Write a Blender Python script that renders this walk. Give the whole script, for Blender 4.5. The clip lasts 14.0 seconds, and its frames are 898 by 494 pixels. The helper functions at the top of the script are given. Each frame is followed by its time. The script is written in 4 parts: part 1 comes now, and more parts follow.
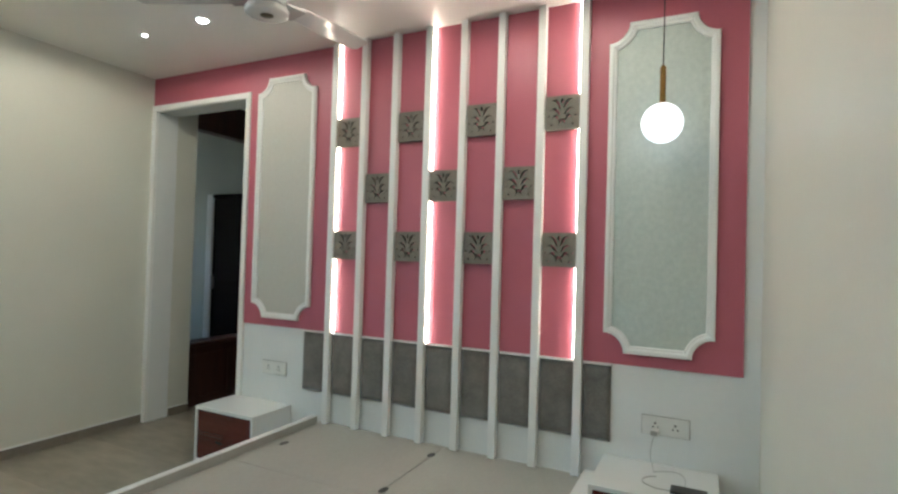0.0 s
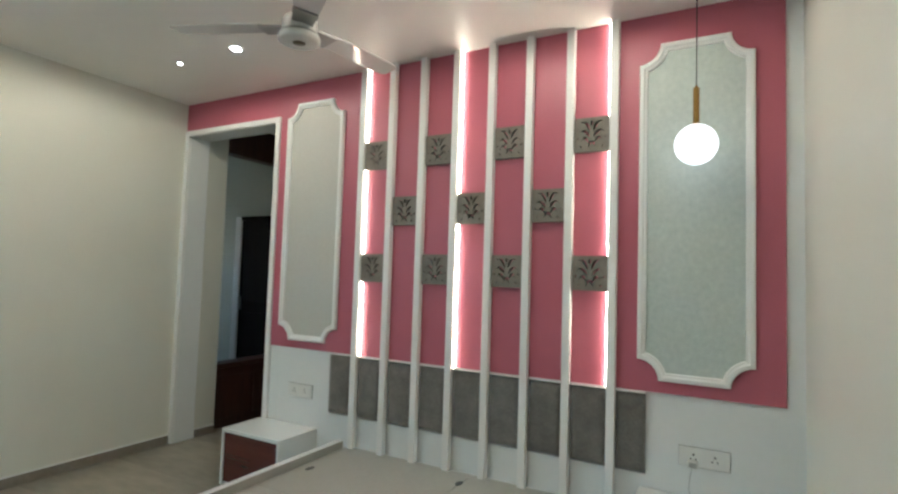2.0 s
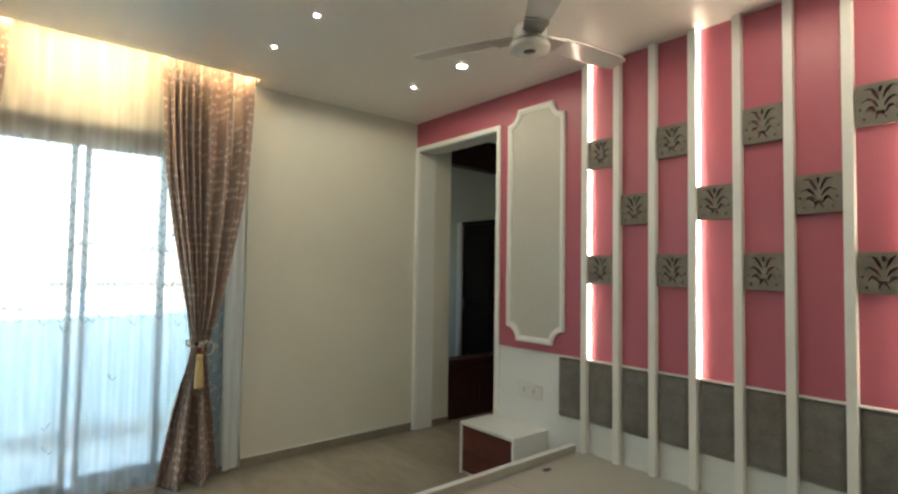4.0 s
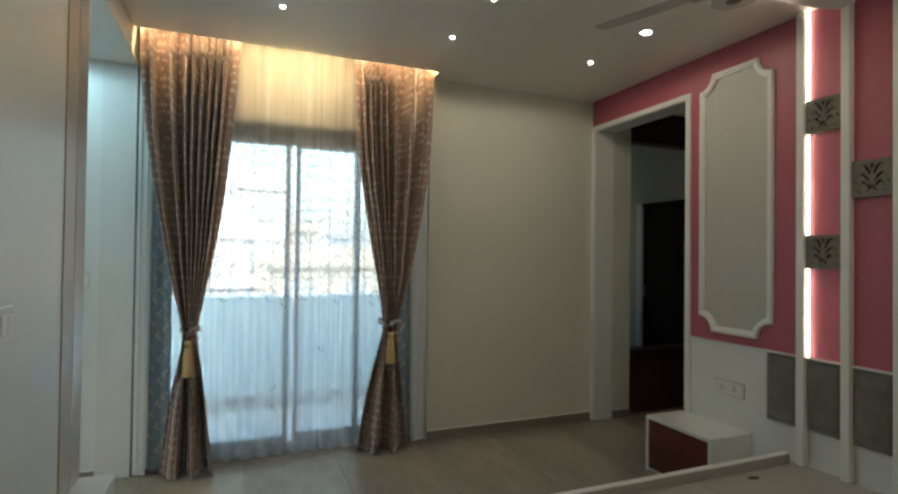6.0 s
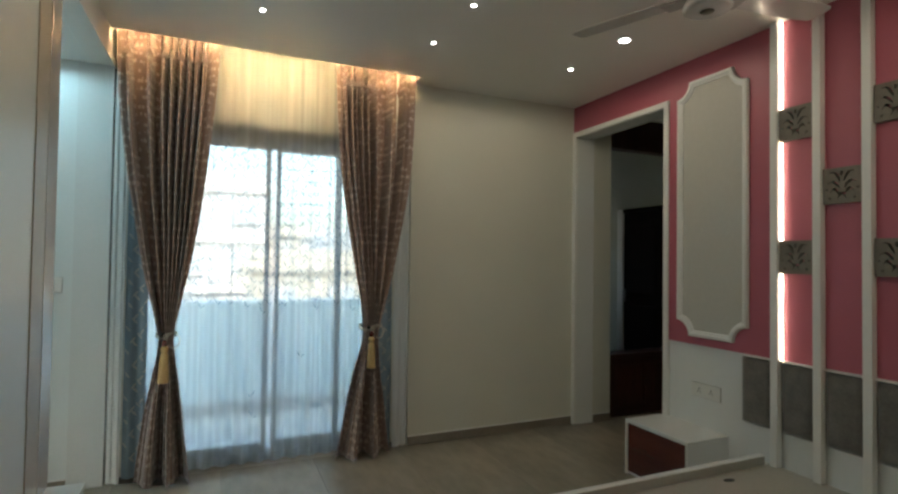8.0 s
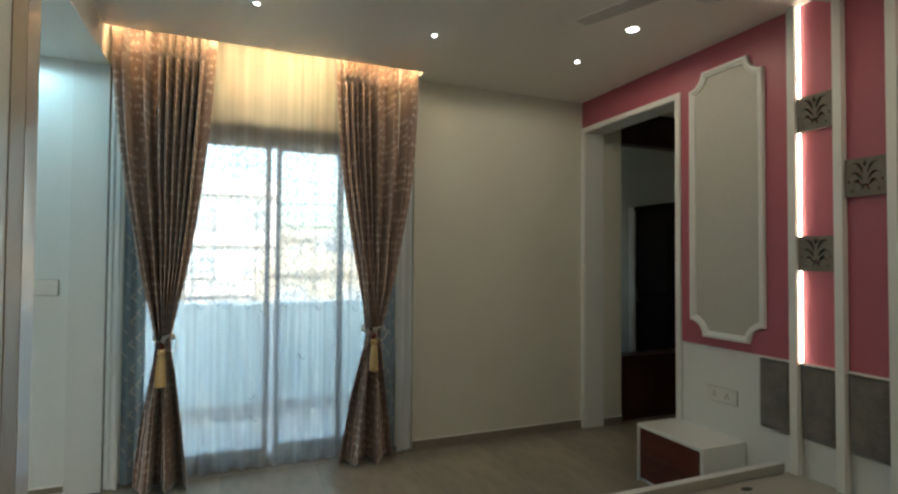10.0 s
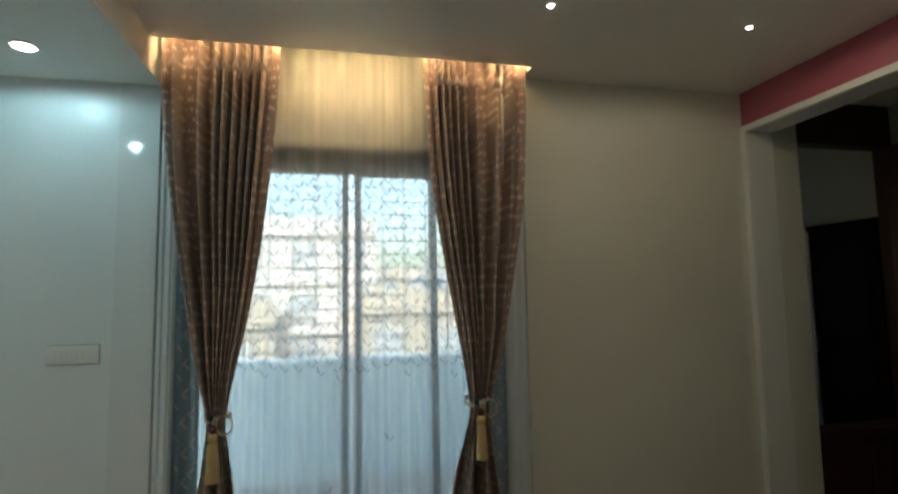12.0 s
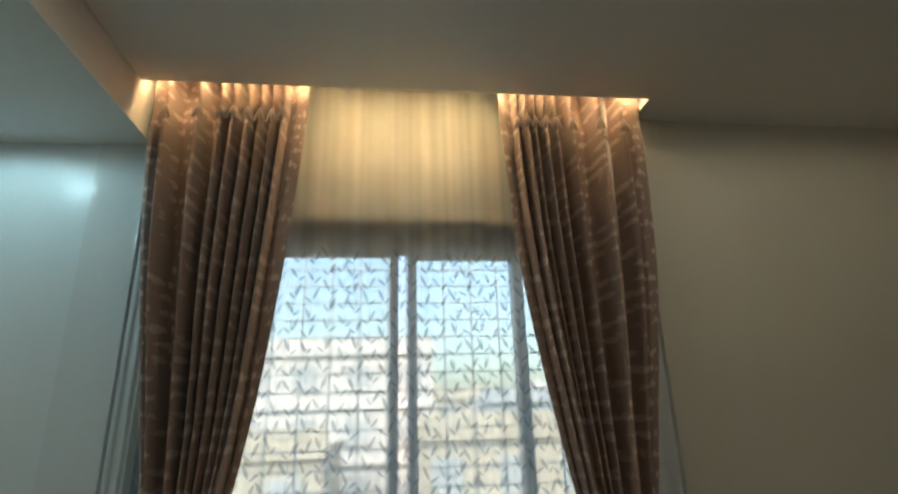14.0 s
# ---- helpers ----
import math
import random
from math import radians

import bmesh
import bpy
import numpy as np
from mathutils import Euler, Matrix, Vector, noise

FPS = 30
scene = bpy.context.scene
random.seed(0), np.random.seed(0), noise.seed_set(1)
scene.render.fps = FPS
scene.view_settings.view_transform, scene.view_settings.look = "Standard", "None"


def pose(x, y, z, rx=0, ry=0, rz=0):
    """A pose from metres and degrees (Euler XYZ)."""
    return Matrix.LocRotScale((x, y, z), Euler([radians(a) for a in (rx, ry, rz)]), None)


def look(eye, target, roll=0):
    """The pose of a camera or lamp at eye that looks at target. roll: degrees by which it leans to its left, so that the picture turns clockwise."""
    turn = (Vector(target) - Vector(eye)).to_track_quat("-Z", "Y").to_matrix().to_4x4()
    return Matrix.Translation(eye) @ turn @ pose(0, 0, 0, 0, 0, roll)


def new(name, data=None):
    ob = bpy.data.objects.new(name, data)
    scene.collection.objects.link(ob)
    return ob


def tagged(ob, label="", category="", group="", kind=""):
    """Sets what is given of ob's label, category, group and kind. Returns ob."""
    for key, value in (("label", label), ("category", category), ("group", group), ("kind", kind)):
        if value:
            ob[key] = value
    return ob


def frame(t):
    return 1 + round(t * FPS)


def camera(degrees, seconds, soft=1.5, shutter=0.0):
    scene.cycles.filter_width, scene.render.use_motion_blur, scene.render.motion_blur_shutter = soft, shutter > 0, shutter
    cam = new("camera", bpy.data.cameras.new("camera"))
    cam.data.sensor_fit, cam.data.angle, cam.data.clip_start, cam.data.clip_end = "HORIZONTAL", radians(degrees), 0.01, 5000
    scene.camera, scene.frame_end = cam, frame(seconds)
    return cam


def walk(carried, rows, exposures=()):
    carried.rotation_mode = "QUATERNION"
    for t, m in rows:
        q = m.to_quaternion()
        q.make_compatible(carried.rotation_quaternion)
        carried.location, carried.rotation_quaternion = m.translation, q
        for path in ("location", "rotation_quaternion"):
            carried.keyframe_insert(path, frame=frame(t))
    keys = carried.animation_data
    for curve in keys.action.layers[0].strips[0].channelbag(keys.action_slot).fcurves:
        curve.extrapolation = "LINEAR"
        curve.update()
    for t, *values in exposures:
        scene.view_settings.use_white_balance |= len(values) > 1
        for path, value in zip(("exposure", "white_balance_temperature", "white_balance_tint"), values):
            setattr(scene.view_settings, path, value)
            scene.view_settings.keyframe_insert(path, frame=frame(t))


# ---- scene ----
cam = camera(80.8, 14.0, soft=2.4)
PATH = [
    (0, (0.307, 0.245, 1.398), (-0.567, 2.043, 1.435), 1.7),
    (0.5, (0.298, 0.272, 1.41), (-0.519, 2.096, 1.491), 2.3),
    (1, (0.31, 0.275, 1.416), (-0.507, 2.098, 1.514), 2.4),
    (1.5, (0.291, 0.259, 1.408), (-0.569, 2.061, 1.514), 2.2),
    (2, (0.266, 0.252, 1.415), (-0.683, 2.009, 1.525), 1.8),
    (2.5, (0.219, 0.231, 1.415), (-0.861, 1.911, 1.529), 1.5),
    (3, (0.187, 0.209, 1.426), (-1.049, 1.777, 1.53), 1.2),
    (3.5, (0.153, 0.188, 1.429), (-1.234, 1.626, 1.527), 1.0),
    (4, (0.131, 0.163, 1.439), (-1.398, 1.45, 1.524), 0.9),
    (6.5, (0.06, 0.132, 1.41), (-1.808, 0.848, 1.436), 0.7),
    (7, (0.066, 0.135, 1.423), (-1.795, 0.866, 1.457), 0.7),
    (7.5, (0.077, 0.14, 1.419), (-1.754, 0.942, 1.467), 0.8),
    (10, (0.003, 0.251, 1.403), (-1.847, 1.01, 1.455), 0.4),
    (10.5, (-0.186, 0.257, 1.411), (-2.06, 0.951, 1.475), -0.3),
    (11, (-0.398, 0.261, 1.416), (-2.296, 0.883, 1.524), -0.9),
    (11.5, (-0.631, 0.333, 1.464), (-2.557, 0.854, 1.599), -1.1),
    (12, (-0.858, 0.416, 1.483), (-2.804, 0.841, 1.665), -1.0),
    (12.5, (-1.125, 0.415, 1.499), (-3.072, 0.784, 1.767), -1.6),
    (13, (-1.358, 0.448, 1.524), (-3.303, 0.746, 1.88), -1.6),
    (13.5, (-1.6, 0.491, 1.544), (-3.527, 0.726, 2.026), -1.4),
    (14, (-1.815, 0.465, 1.543), (-3.704, 0.683, 2.164), -1.7),
]
EXPOSURES = [(0, 4.03, 5300, 5), (2, 4.03, 5300, 5), (3, 3.98, 5550, 5), (3.5, 3.9, 5800, 5), (4, 3.75, 6000, 5), (6.5, 2.8, 5950, 6), (7.5, 2.8, 5950, 6), (10, 2.85, 6050, 6), (11, 2.6, 6100, 6), (12.5, 2.17, 6200, 6), (14, 2.08, 6200, 6)]
walk(cam, [(t, look(eye, target, roll)) for t, eye, target, roll in PATH], EXPOSURES)


# ---- light ----
world = bpy.data.worlds.new("sky")
scene.world = world
world.use_nodes = True
wn = world.node_tree
sky = wn.nodes.new("ShaderNodeTexSky")
sky.sky_type, sky.sun_disc = "NISHITA", False
sky.sun_elevation, sky.sun_rotation = radians(38), radians(150)
sky.air_density, sky.dust_density, sky.ozone_density = 1.3, 4.0, 0.5
wn.links.new(sky.outputs[0], wn.nodes["Background"].inputs[0])
wn.nodes["Background"].inputs[1].default_value = 0.132

sun_data = bpy.data.lights.new("sun", "SUN")
sun_data.energy, sun_data.angle, sun_data.color = 0.8, radians(0.6), (1.0, 0.95, 0.87)
sun = new("sun", sun_data)
# the sun stands behind the house, so that no direct beam enters the room
sun.matrix_world = look((20, -12, 20), (0, 0, 0))

LAMP_COLOUR = (1.0, 0.82, 0.57)
DOWN_W, BIG_W, RECESS_W = 0.46, 0.50, 1.55
GLOBE_E, LED_E, COVE_E = 0.085, 2.0, 12.5


# ---- materials ----
def nodes_of(m):
    m.use_nodes = True
    return m.node_tree, m.node_tree.nodes["Principled BSDF"]


def surface(name, c1, c2, rough=0.5, scale=6.0, fine=60.0, bump=0.05, metal=0.0, stretch=(1, 1, 1), spec=0.5, coat=0.0, sheen=0.0, per_object=0.0):
    """Two colours mixed by a large and a fine noise, with a fine bump and uneven gloss."""
    m = bpy.data.materials.new(name)
    t, b = nodes_of(m)
    n = t.nodes
    co = n.new("ShaderNodeTexCoord")
    mp = n.new("ShaderNodeMapping")
    mp.inputs["Scale"].default_value = stretch
    t.links.new(co.outputs["Object"], mp.inputs[0])
    big, small = n.new("ShaderNodeTexNoise"), n.new("ShaderNodeTexNoise")
    big.inputs["Scale"].default_value, big.inputs["Detail"].default_value = scale, 4
    small.inputs["Scale"].default_value, small.inputs["Detail"].default_value = fine, 3
    for k in (big, small):
        t.links.new(mp.outputs[0], k.inputs["Vector"])
    mix = n.new("ShaderNodeMath")
    mix.operation = "MULTIPLY_ADD"
    mix.inputs[1].default_value = 0.35
    t.links.new(small.outputs[0], mix.inputs[0])
    sc = n.new("ShaderNodeMath")
    sc.operation = "MULTIPLY"
    sc.inputs[1].default_value = 0.65
    t.links.new(big.outputs[0], sc.inputs[0])
    t.links.new(sc.outputs[0], mix.inputs[2])
    ramp = n.new("ShaderNodeValToRGB")
    ramp.color_ramp.elements[0].position, ramp.color_ramp.elements[1].position = 0.3, 0.7
    ramp.color_ramp.elements[0].color, ramp.color_ramp.elements[1].color = (*c1, 1), (*c2, 1)
    src = mix.outputs[0]
    if per_object:
        info = n.new("ShaderNodeObjectInfo")
        add = n.new("ShaderNodeMath")
        add.operation = "MULTIPLY_ADD"
        add.inputs[1].default_value = per_object
        t.links.new(info.outputs["Random"], add.inputs[0])
        t.links.new(src, add.inputs[2])
        src = add.outputs[0]
    t.links.new(src, ramp.inputs[0])
    t.links.new(ramp.outputs[0], b.inputs["Base Color"])
    rr = n.new("ShaderNodeMapRange")
    rr.inputs["To Min"].default_value, rr.inputs["To Max"].default_value = max(0.02, rough * 0.85), min(1, rough * 1.15)
    t.links.new(big.outputs[0], rr.inputs[0])
    t.links.new(rr.outputs[0], b.inputs["Roughness"])
    if bump:
        bp = n.new("ShaderNodeBump")
        bp.inputs["Strength"].default_value, bp.inputs["Distance"].default_value = bump, 0.01
        t.links.new(small.outputs[0], bp.inputs["Height"])
        t.links.new(bp.outputs[0], b.inputs["Normal"])
    b.inputs["Metallic"].default_value = metal
    b.inputs["Specular IOR Level"].default_value = spec
    b.inputs["Coat Weight"].default_value = coat
    b.inputs["Coat Roughness"].default_value = 0.06
    b.inputs["Sheen Weight"].default_value = sheen
    return m


def glow(name, colour, strength):
    m = bpy.data.materials.new(name)
    t, b = nodes_of(m)
    b.inputs["Base Color"].default_value = (*colour, 1)
    b.inputs["Emission Color"].default_value = (*colour, 1)
    b.inputs["Emission Strength"].default_value = strength
    return m


def tile_material():
    m = surface("floor_tile", (0.225, 0.205, 0.165), (0.36, 0.33, 0.27), 0.22, 1.9, 13, 0.008, stretch=(0.45, 1.2, 1), per_object=0.04)
    return m


def brocade_material():
    """Taupe curtain cloth with paler leaf motifs woven in bands."""
    m = bpy.data.materials.new("brocade")
    t, b = nodes_of(m)
    n = t.nodes
    uv = n.new("ShaderNodeUVMap")
    mp = n.new("ShaderNodeMapping")
    mp.inputs["Scale"].default_value = (22, 24, 1)
    t.links.new(uv.outputs[0], mp.inputs[0])
    wob = n.new("ShaderNodeTexNoise")
    wob.inputs["Scale"].default_value, wob.inputs["Detail"].default_value = 3.2, 4
    t.links.new(mp.outputs[0], wob.inputs["Vector"])
    vor = n.new("ShaderNodeTexVoronoi")
    vor.inputs["Scale"].default_value, vor.inputs["Randomness"].default_value = 1.0, 0.9
    t.links.new(mp.outputs[0], vor.inputs["Vector"])
    ad = n.new("ShaderNodeMath")
    ad.operation = "MULTIPLY_ADD"
    ad.inputs[1].default_value = 0.8
    t.links.new(wob.outputs[0], ad.inputs[0])
    t.links.new(vor.outputs["Distance"], ad.inputs[2])
    band = n.new("ShaderNodeTexWave")
    band.bands_direction = "Y"
    band.inputs["Scale"].default_value, band.inputs["Distortion"].default_value, band.inputs["Detail"].default_value = 5.6, 0.9, 2
    t.links.new(uv.outputs[0], band.inputs["Vector"])
    mot = n.new("ShaderNodeMath")
    mot.operation = "MULTIPLY_ADD"
    mot.inputs[1].default_value = 0.42
    t.links.new(band.outputs["Fac"], mot.inputs[0])
    t.links.new(ad.outputs[0], mot.inputs[2])
    ramp = n.new("ShaderNodeValToRGB")
    e = ramp.color_ramp.elements
    e[0].position, e[1].position = 0.82, 1.24
    e[0].color, e[1].color = (0.62, 0.51, 0.455, 1), (0.33, 0.235, 0.20, 1)
    t.links.new(mot.outputs[0], ramp.inputs[0])
    t.links.new(ramp.outputs[0], b.inputs["Base Color"])
    weave = n.new("ShaderNodeTexWave")
    weave.inputs["Scale"].default_value = 260
    t.links.new(uv.outputs[0], weave.inputs["Vector"])
    bp = n.new("ShaderNodeBump")
    bp.inputs["Strength"].default_value, bp.inputs["Distance"].default_value = 0.25, 0.002
    t.links.new(weave.outputs[0], bp.inputs["Height"])
    t.links.new(bp.outputs[0], b.inputs["Normal"])
    b.inputs["Roughness"].default_value = 0.48
    b.inputs["Sheen Weight"].default_value = 0.4
    return m


def sheer_material(name, clear, colour, through_share=0.75):
    m = bpy.data.materials.new(name)
    m.use_nodes = True
    t = m.node_tree
    n = t.nodes
    n.remove(n["Principled BSDF"])
    out = n["Material Output"]
    tr, df, tl = n.new("ShaderNodeBsdfTransparent"), n.new("ShaderNodeBsdfDiffuse"), n.new("ShaderNodeBsdfTranslucent")
    uv = n.new("ShaderNodeUVMap")
    mp = n.new("ShaderNodeMapping")
    mp.inputs["Scale"].default_value = (3.4, 0.05, 1)
    noise_t = n.new("ShaderNodeTexNoise")
    noise_t.inputs["Scale"].default_value, noise_t.inputs["Detail"].default_value = 2.0, 1
    t.links.new(uv.outputs[0], mp.inputs[0])
    t.links.new(mp.outputs[0], noise_t.inputs["Vector"])
    rg = n.new("ShaderNodeMapRange")
    rg.inputs["From Min"].default_value, rg.inputs["From Max"].default_value = 0.34, 0.66
    rg.inputs["To Min"].default_value, rg.inputs["To Max"].default_value = max(0.05, 1 - clear - 0.07), min(0.95, 1 - clear + 0.07)
    t.links.new(noise_t.outputs[0], rg.inputs[0])
    df.inputs[0].default_value = tl.inputs[0].default_value = (*colour, 1)
    a, bmix = n.new("ShaderNodeMixShader"), n.new("ShaderNodeMixShader")
    a.inputs[0].default_value = through_share
    t.links.new(df.outputs[0], a.inputs[1])
    t.links.new(tl.outputs[0], a.inputs[2])
    t.links.new(rg.outputs[0], bmix.inputs[0])
    t.links.new(tr.outputs[0], bmix.inputs[1])
    t.links.new(a.outputs[0], bmix.inputs[2])
    t.links.new(bmix.outputs[0], out.inputs[0])
    return m


def glass_material():
    m = bpy.data.materials.new("window_glass")
    m.use_nodes = True
    t = m.node_tree
    n = t.nodes
    n.remove(n["Principled BSDF"])
    tr, gl, fr, mx = n.new("ShaderNodeBsdfTransparent"), n.new("ShaderNodeBsdfGlossy"), n.new("ShaderNodeFresnel"), n.new("ShaderNodeMixShader")
    tr.inputs[0].default_value = (0.93, 0.97, 0.97, 1)
    gl.inputs["Roughness"].default_value = 0.01
    t.links.new(fr.outputs[0], mx.inputs[0])
    t.links.new(tr.outputs[0], mx.inputs[1])
    t.links.new(gl.outputs[0], mx.inputs[2])
    t.links.new(mx.outputs[0], n["Material Output"].inputs[0])
    return m


def wallpaper_material(name, c1, c2):
    """Pale paper with a small dappled print."""
    m = surface(name, c1, c2, 0.5, 38, 150, 0.08)
    return m


WALL = surface("wall_paint", (0.69, 0.685, 0.605), (0.74, 0.735, 0.655), 0.42, 1.6, 90, 0.02)
GLOSSY = surface("white_laminate", (0.80, 0.82, 0.81), (0.85, 0.86, 0.85), 0.22, 1.4, 40, 0.008, spec=0.55)
RECESS_M = surface("pale_laminate", (0.72, 0.75, 0.75), (0.78, 0.80, 0.80), 0.09, 1.4, 40, 0.004, spec=0.55, coat=0.8)
RECESS_PAINT = surface("pale_recess_paint", (0.70, 0.74, 0.74), (0.75, 0.79, 0.79), 0.35, 1.4, 60, 0.01)
CEIL = surface("ceiling_paint", (0.85, 0.83, 0.775), (0.89, 0.87, 0.82), 0.48, 1.3, 80, 0.01)
PINK = surface("pink_paint", (0.44, 0.115, 0.16), (0.51, 0.14, 0.19), 0.42, 2.0, 120, 0.03)
TRIM = surface("white_gloss_paint", (0.82, 0.82, 0.80), (0.87, 0.87, 0.85), 0.3, 3, 60, 0.015)
SUEDE = surface("grey_suede", (0.10, 0.092, 0.082), (0.215, 0.20, 0.18), 0.85, 11, 90, 0.25, sheen=0.6)
STONE = surface("grey_brown_board", (0.16, 0.142, 0.118), (0.25, 0.226, 0.192), 0.7, 14, 180, 0.2)
TILE = tile_material()
BALCONY = surface("balcony_tile", (0.34, 0.40, 0.42), (0.42, 0.48, 0.50), 0.5, 3, 40, 0.03)
GROUT = surface("tile_grout", (0.24, 0.22, 0.18), (0.30, 0.275, 0.23), 0.8, 10, 80, 0.05)
SKIRT = surface("taupe_skirting", (0.20, 0.175, 0.14), (0.29, 0.255, 0.21), 0.3, 4, 40, 0.02)
DECK = surface("bed_board", (0.37, 0.365, 0.33), (0.45, 0.445, 0.41), 0.6, 2.4, 90, 0.05, stretch=(1, 0.4, 1))
DARK = surface("black_plastic", (0.012, 0.012, 0.013), (0.025, 0.025, 0.026), 0.35, 8, 90, 0.02)
MAROON = surface("maroon_gloss", (0.075, 0.012, 0.010), (0.13, 0.025, 0.020), 0.1, 3, 30, 0.01, coat=0.6, stretch=(0.4, 1, 3))
WOOD = surface("dark_red_wood", (0.030, 0.011, 0.008), (0.075, 0.028, 0.018), 0.4, 5, 50, 0.06, stretch=(4, 4, 0.5))
BLACKWOOD = surface("black_door", (0.005, 0.004, 0.004), (0.011, 0.009, 0.008), 0.8, 5, 50, 0.05, stretch=(4, 4, 0.5), spec=0.1)
GREENWALL = surface("grey_green_wall", (0.44, 0.46, 0.39), (0.49, 0.51, 0.44), 0.6, 1.5, 80, 0.02)
BRASS = surface("brass", (0.62, 0.40, 0.12), (0.72, 0.48, 0.17), 0.25, 20, 90, 0.02, metal=1.0)
STEEL = surface("brushed_steel", (0.42, 0.42, 0.41), (0.52, 0.52, 0.51), 0.32, 20, 160, 0.03, metal=0.9)
FANWHITE = surface("fan_enamel", (0.66, 0.65, 0.62), (0.72, 0.71, 0.68), 0.25, 5, 60, 0.01, coat=0.4)
FANDARK = surface("bronze_cap", (0.10, 0.085, 0.06), (0.16, 0.14, 0.10), 0.4, 8, 80, 0.02, metal=0.6)
FANGREY = surface("fan_grey_metal", (0.30, 0.295, 0.28), (0.38, 0.37, 0.355), 0.35, 8, 80, 0.02, metal=0.5)
GREYCORD = surface("grey_cord", (0.42, 0.43, 0.42), (0.5, 0.51, 0.5), 0.5, 10, 90, 0.01)
PLASTIC = surface("white_plastic", (0.74, 0.74, 0.71), (0.79, 0.79, 0.76), 0.35, 10, 90, 0.01)
BEIGE = surface("beige_laminate", (0.44, 0.39, 0.32), (0.51, 0.455, 0.385), 0.34, 3, 40, 0.01)
BEIGE_PALE = surface("pale_edging", (0.62, 0.58, 0.53), (0.69, 0.65, 0.60), 0.2, 3, 40, 0.01, coat=0.5)
ALU = surface("dark_aluminium", (0.018, 0.02, 0.02), (0.032, 0.035, 0.035), 0.45, 8, 90, 0.02)
PALEALU = surface("grey_aluminium", (0.28, 0.31, 0.32), (0.36, 0.39, 0.40), 0.4, 8, 90, 0.02, metal=0.3)
GRILLE = surface("grille_paint", (0.36, 0.38, 0.39), (0.46, 0.48, 0.49), 0.5, 8, 90, 0.02)
PARAPET = surface("balcony_paint", (0.56, 0.71, 0.77), (0.64, 0.78, 0.84), 0.7, 2, 60, 0.05)
BROCADE = brocade_material()
SHEER = sheer_material("white_voile", 0.55, (0.90, 0.94, 0.95))
VOILE_FOLD = sheer_material("gathered_voile", 0.10, (0.84, 0.87, 0.87), 0.3)
VOILE_TEAL = surface("teal_border_cloth", (0.21, 0.28, 0.34), (0.29, 0.37, 0.43), 0.6, 12, 120, 0.1, stretch=(1, 1, 0.2), sheen=0.3)
LEAF = sheer_material("embroidery", 0.42, (0.46, 0.52, 0.54))
GLASS = glass_material()
PAPER_L = wallpaper_material("beige_wallpaper", (0.545, 0.53, 0.48), (0.585, 0.57, 0.52))
PAPER_R = wallpaper_material("pale_green_wallpaper", (0.50, 0.56, 0.53), (0.62, 0.67, 0.63))
CREAM = surface("cream_thread", (0.58, 0.40, 0.17), (0.72, 0.53, 0.26), 0.7, 30, 220, 0.3, stretch=(6, 6, 1))
ROPE = surface("pale_rope", (0.60, 0.55, 0.48), (0.70, 0.66, 0.58), 0.7, 40, 220, 0.3)
GLOBE = glow("lit_opal_glass", (1.0, 0.97, 0.93), GLOBE_E)
LED = glow("led_white", (1.0, 0.82, 0.58), LED_E)
COVE = glow("led_warm", (1.0, 0.65, 0.31), COVE_E)
LENS = glow("downlight_lens", (1.0, 0.95, 0.86), 4.0)
RIM = surface("downlight_rim", (0.75, 0.75, 0.73), (0.8, 0.8, 0.78), 0.35, 20, 90, 0.01)
CITY_WHITE = surface("white_render", (0.60, 0.56, 0.54), (0.68, 0.64, 0.61), 0.8, 0.4, 6, 0.02)
CITY_TAN = surface("tan_render", (0.46, 0.40, 0.31), (0.55, 0.48, 0.38), 0.8, 0.4, 6, 0.02)
CITY_GREY = surface("grey_render", (0.42, 0.43, 0.44), (0.52, 0.53, 0.54), 0.8, 0.4, 6, 0.02)
CITY_GLASS = surface("far_window", (0.40, 0.41, 0.42), (0.50, 0.51, 0.52), 0.3, 2, 10, 0.0)
EARTH = surface("ground", (0.22, 0.20, 0.16), (0.32, 0.29, 0.24), 0.9, 0.05, 1, 0.05)


# ---- building helpers ----
def root_place(ob):
    place = Vector((0, 0, 0))
    while ob is not None:
        place += ob.location
        ob = ob.parent
    return place


def part(name, bm, material, parent=None, label="", smooth=False):
    """Links a bmesh, given in world coordinates, as one mesh object under a thing or a part."""
    if parent is not None:
        bmesh.ops.translate(bm, verts=bm.verts, vec=-root_place(parent))
    me = bpy.data.meshes.new(name)
    bm.to_mesh(me)
    bm.free()
    me.materials.append(material)
    if smooth:
        for p in me.polygons:
            p.use_smooth = True
    ob = new(name, me)
    if parent is not None:
        ob.parent = parent
    return tagged(ob, label)


def thing(name, place, label, category, group="", kind=""):
    ob = new(name)
    ob.location = place
    ob.empty_display_size = 0.1
    return tagged(ob, label, category, group, kind)


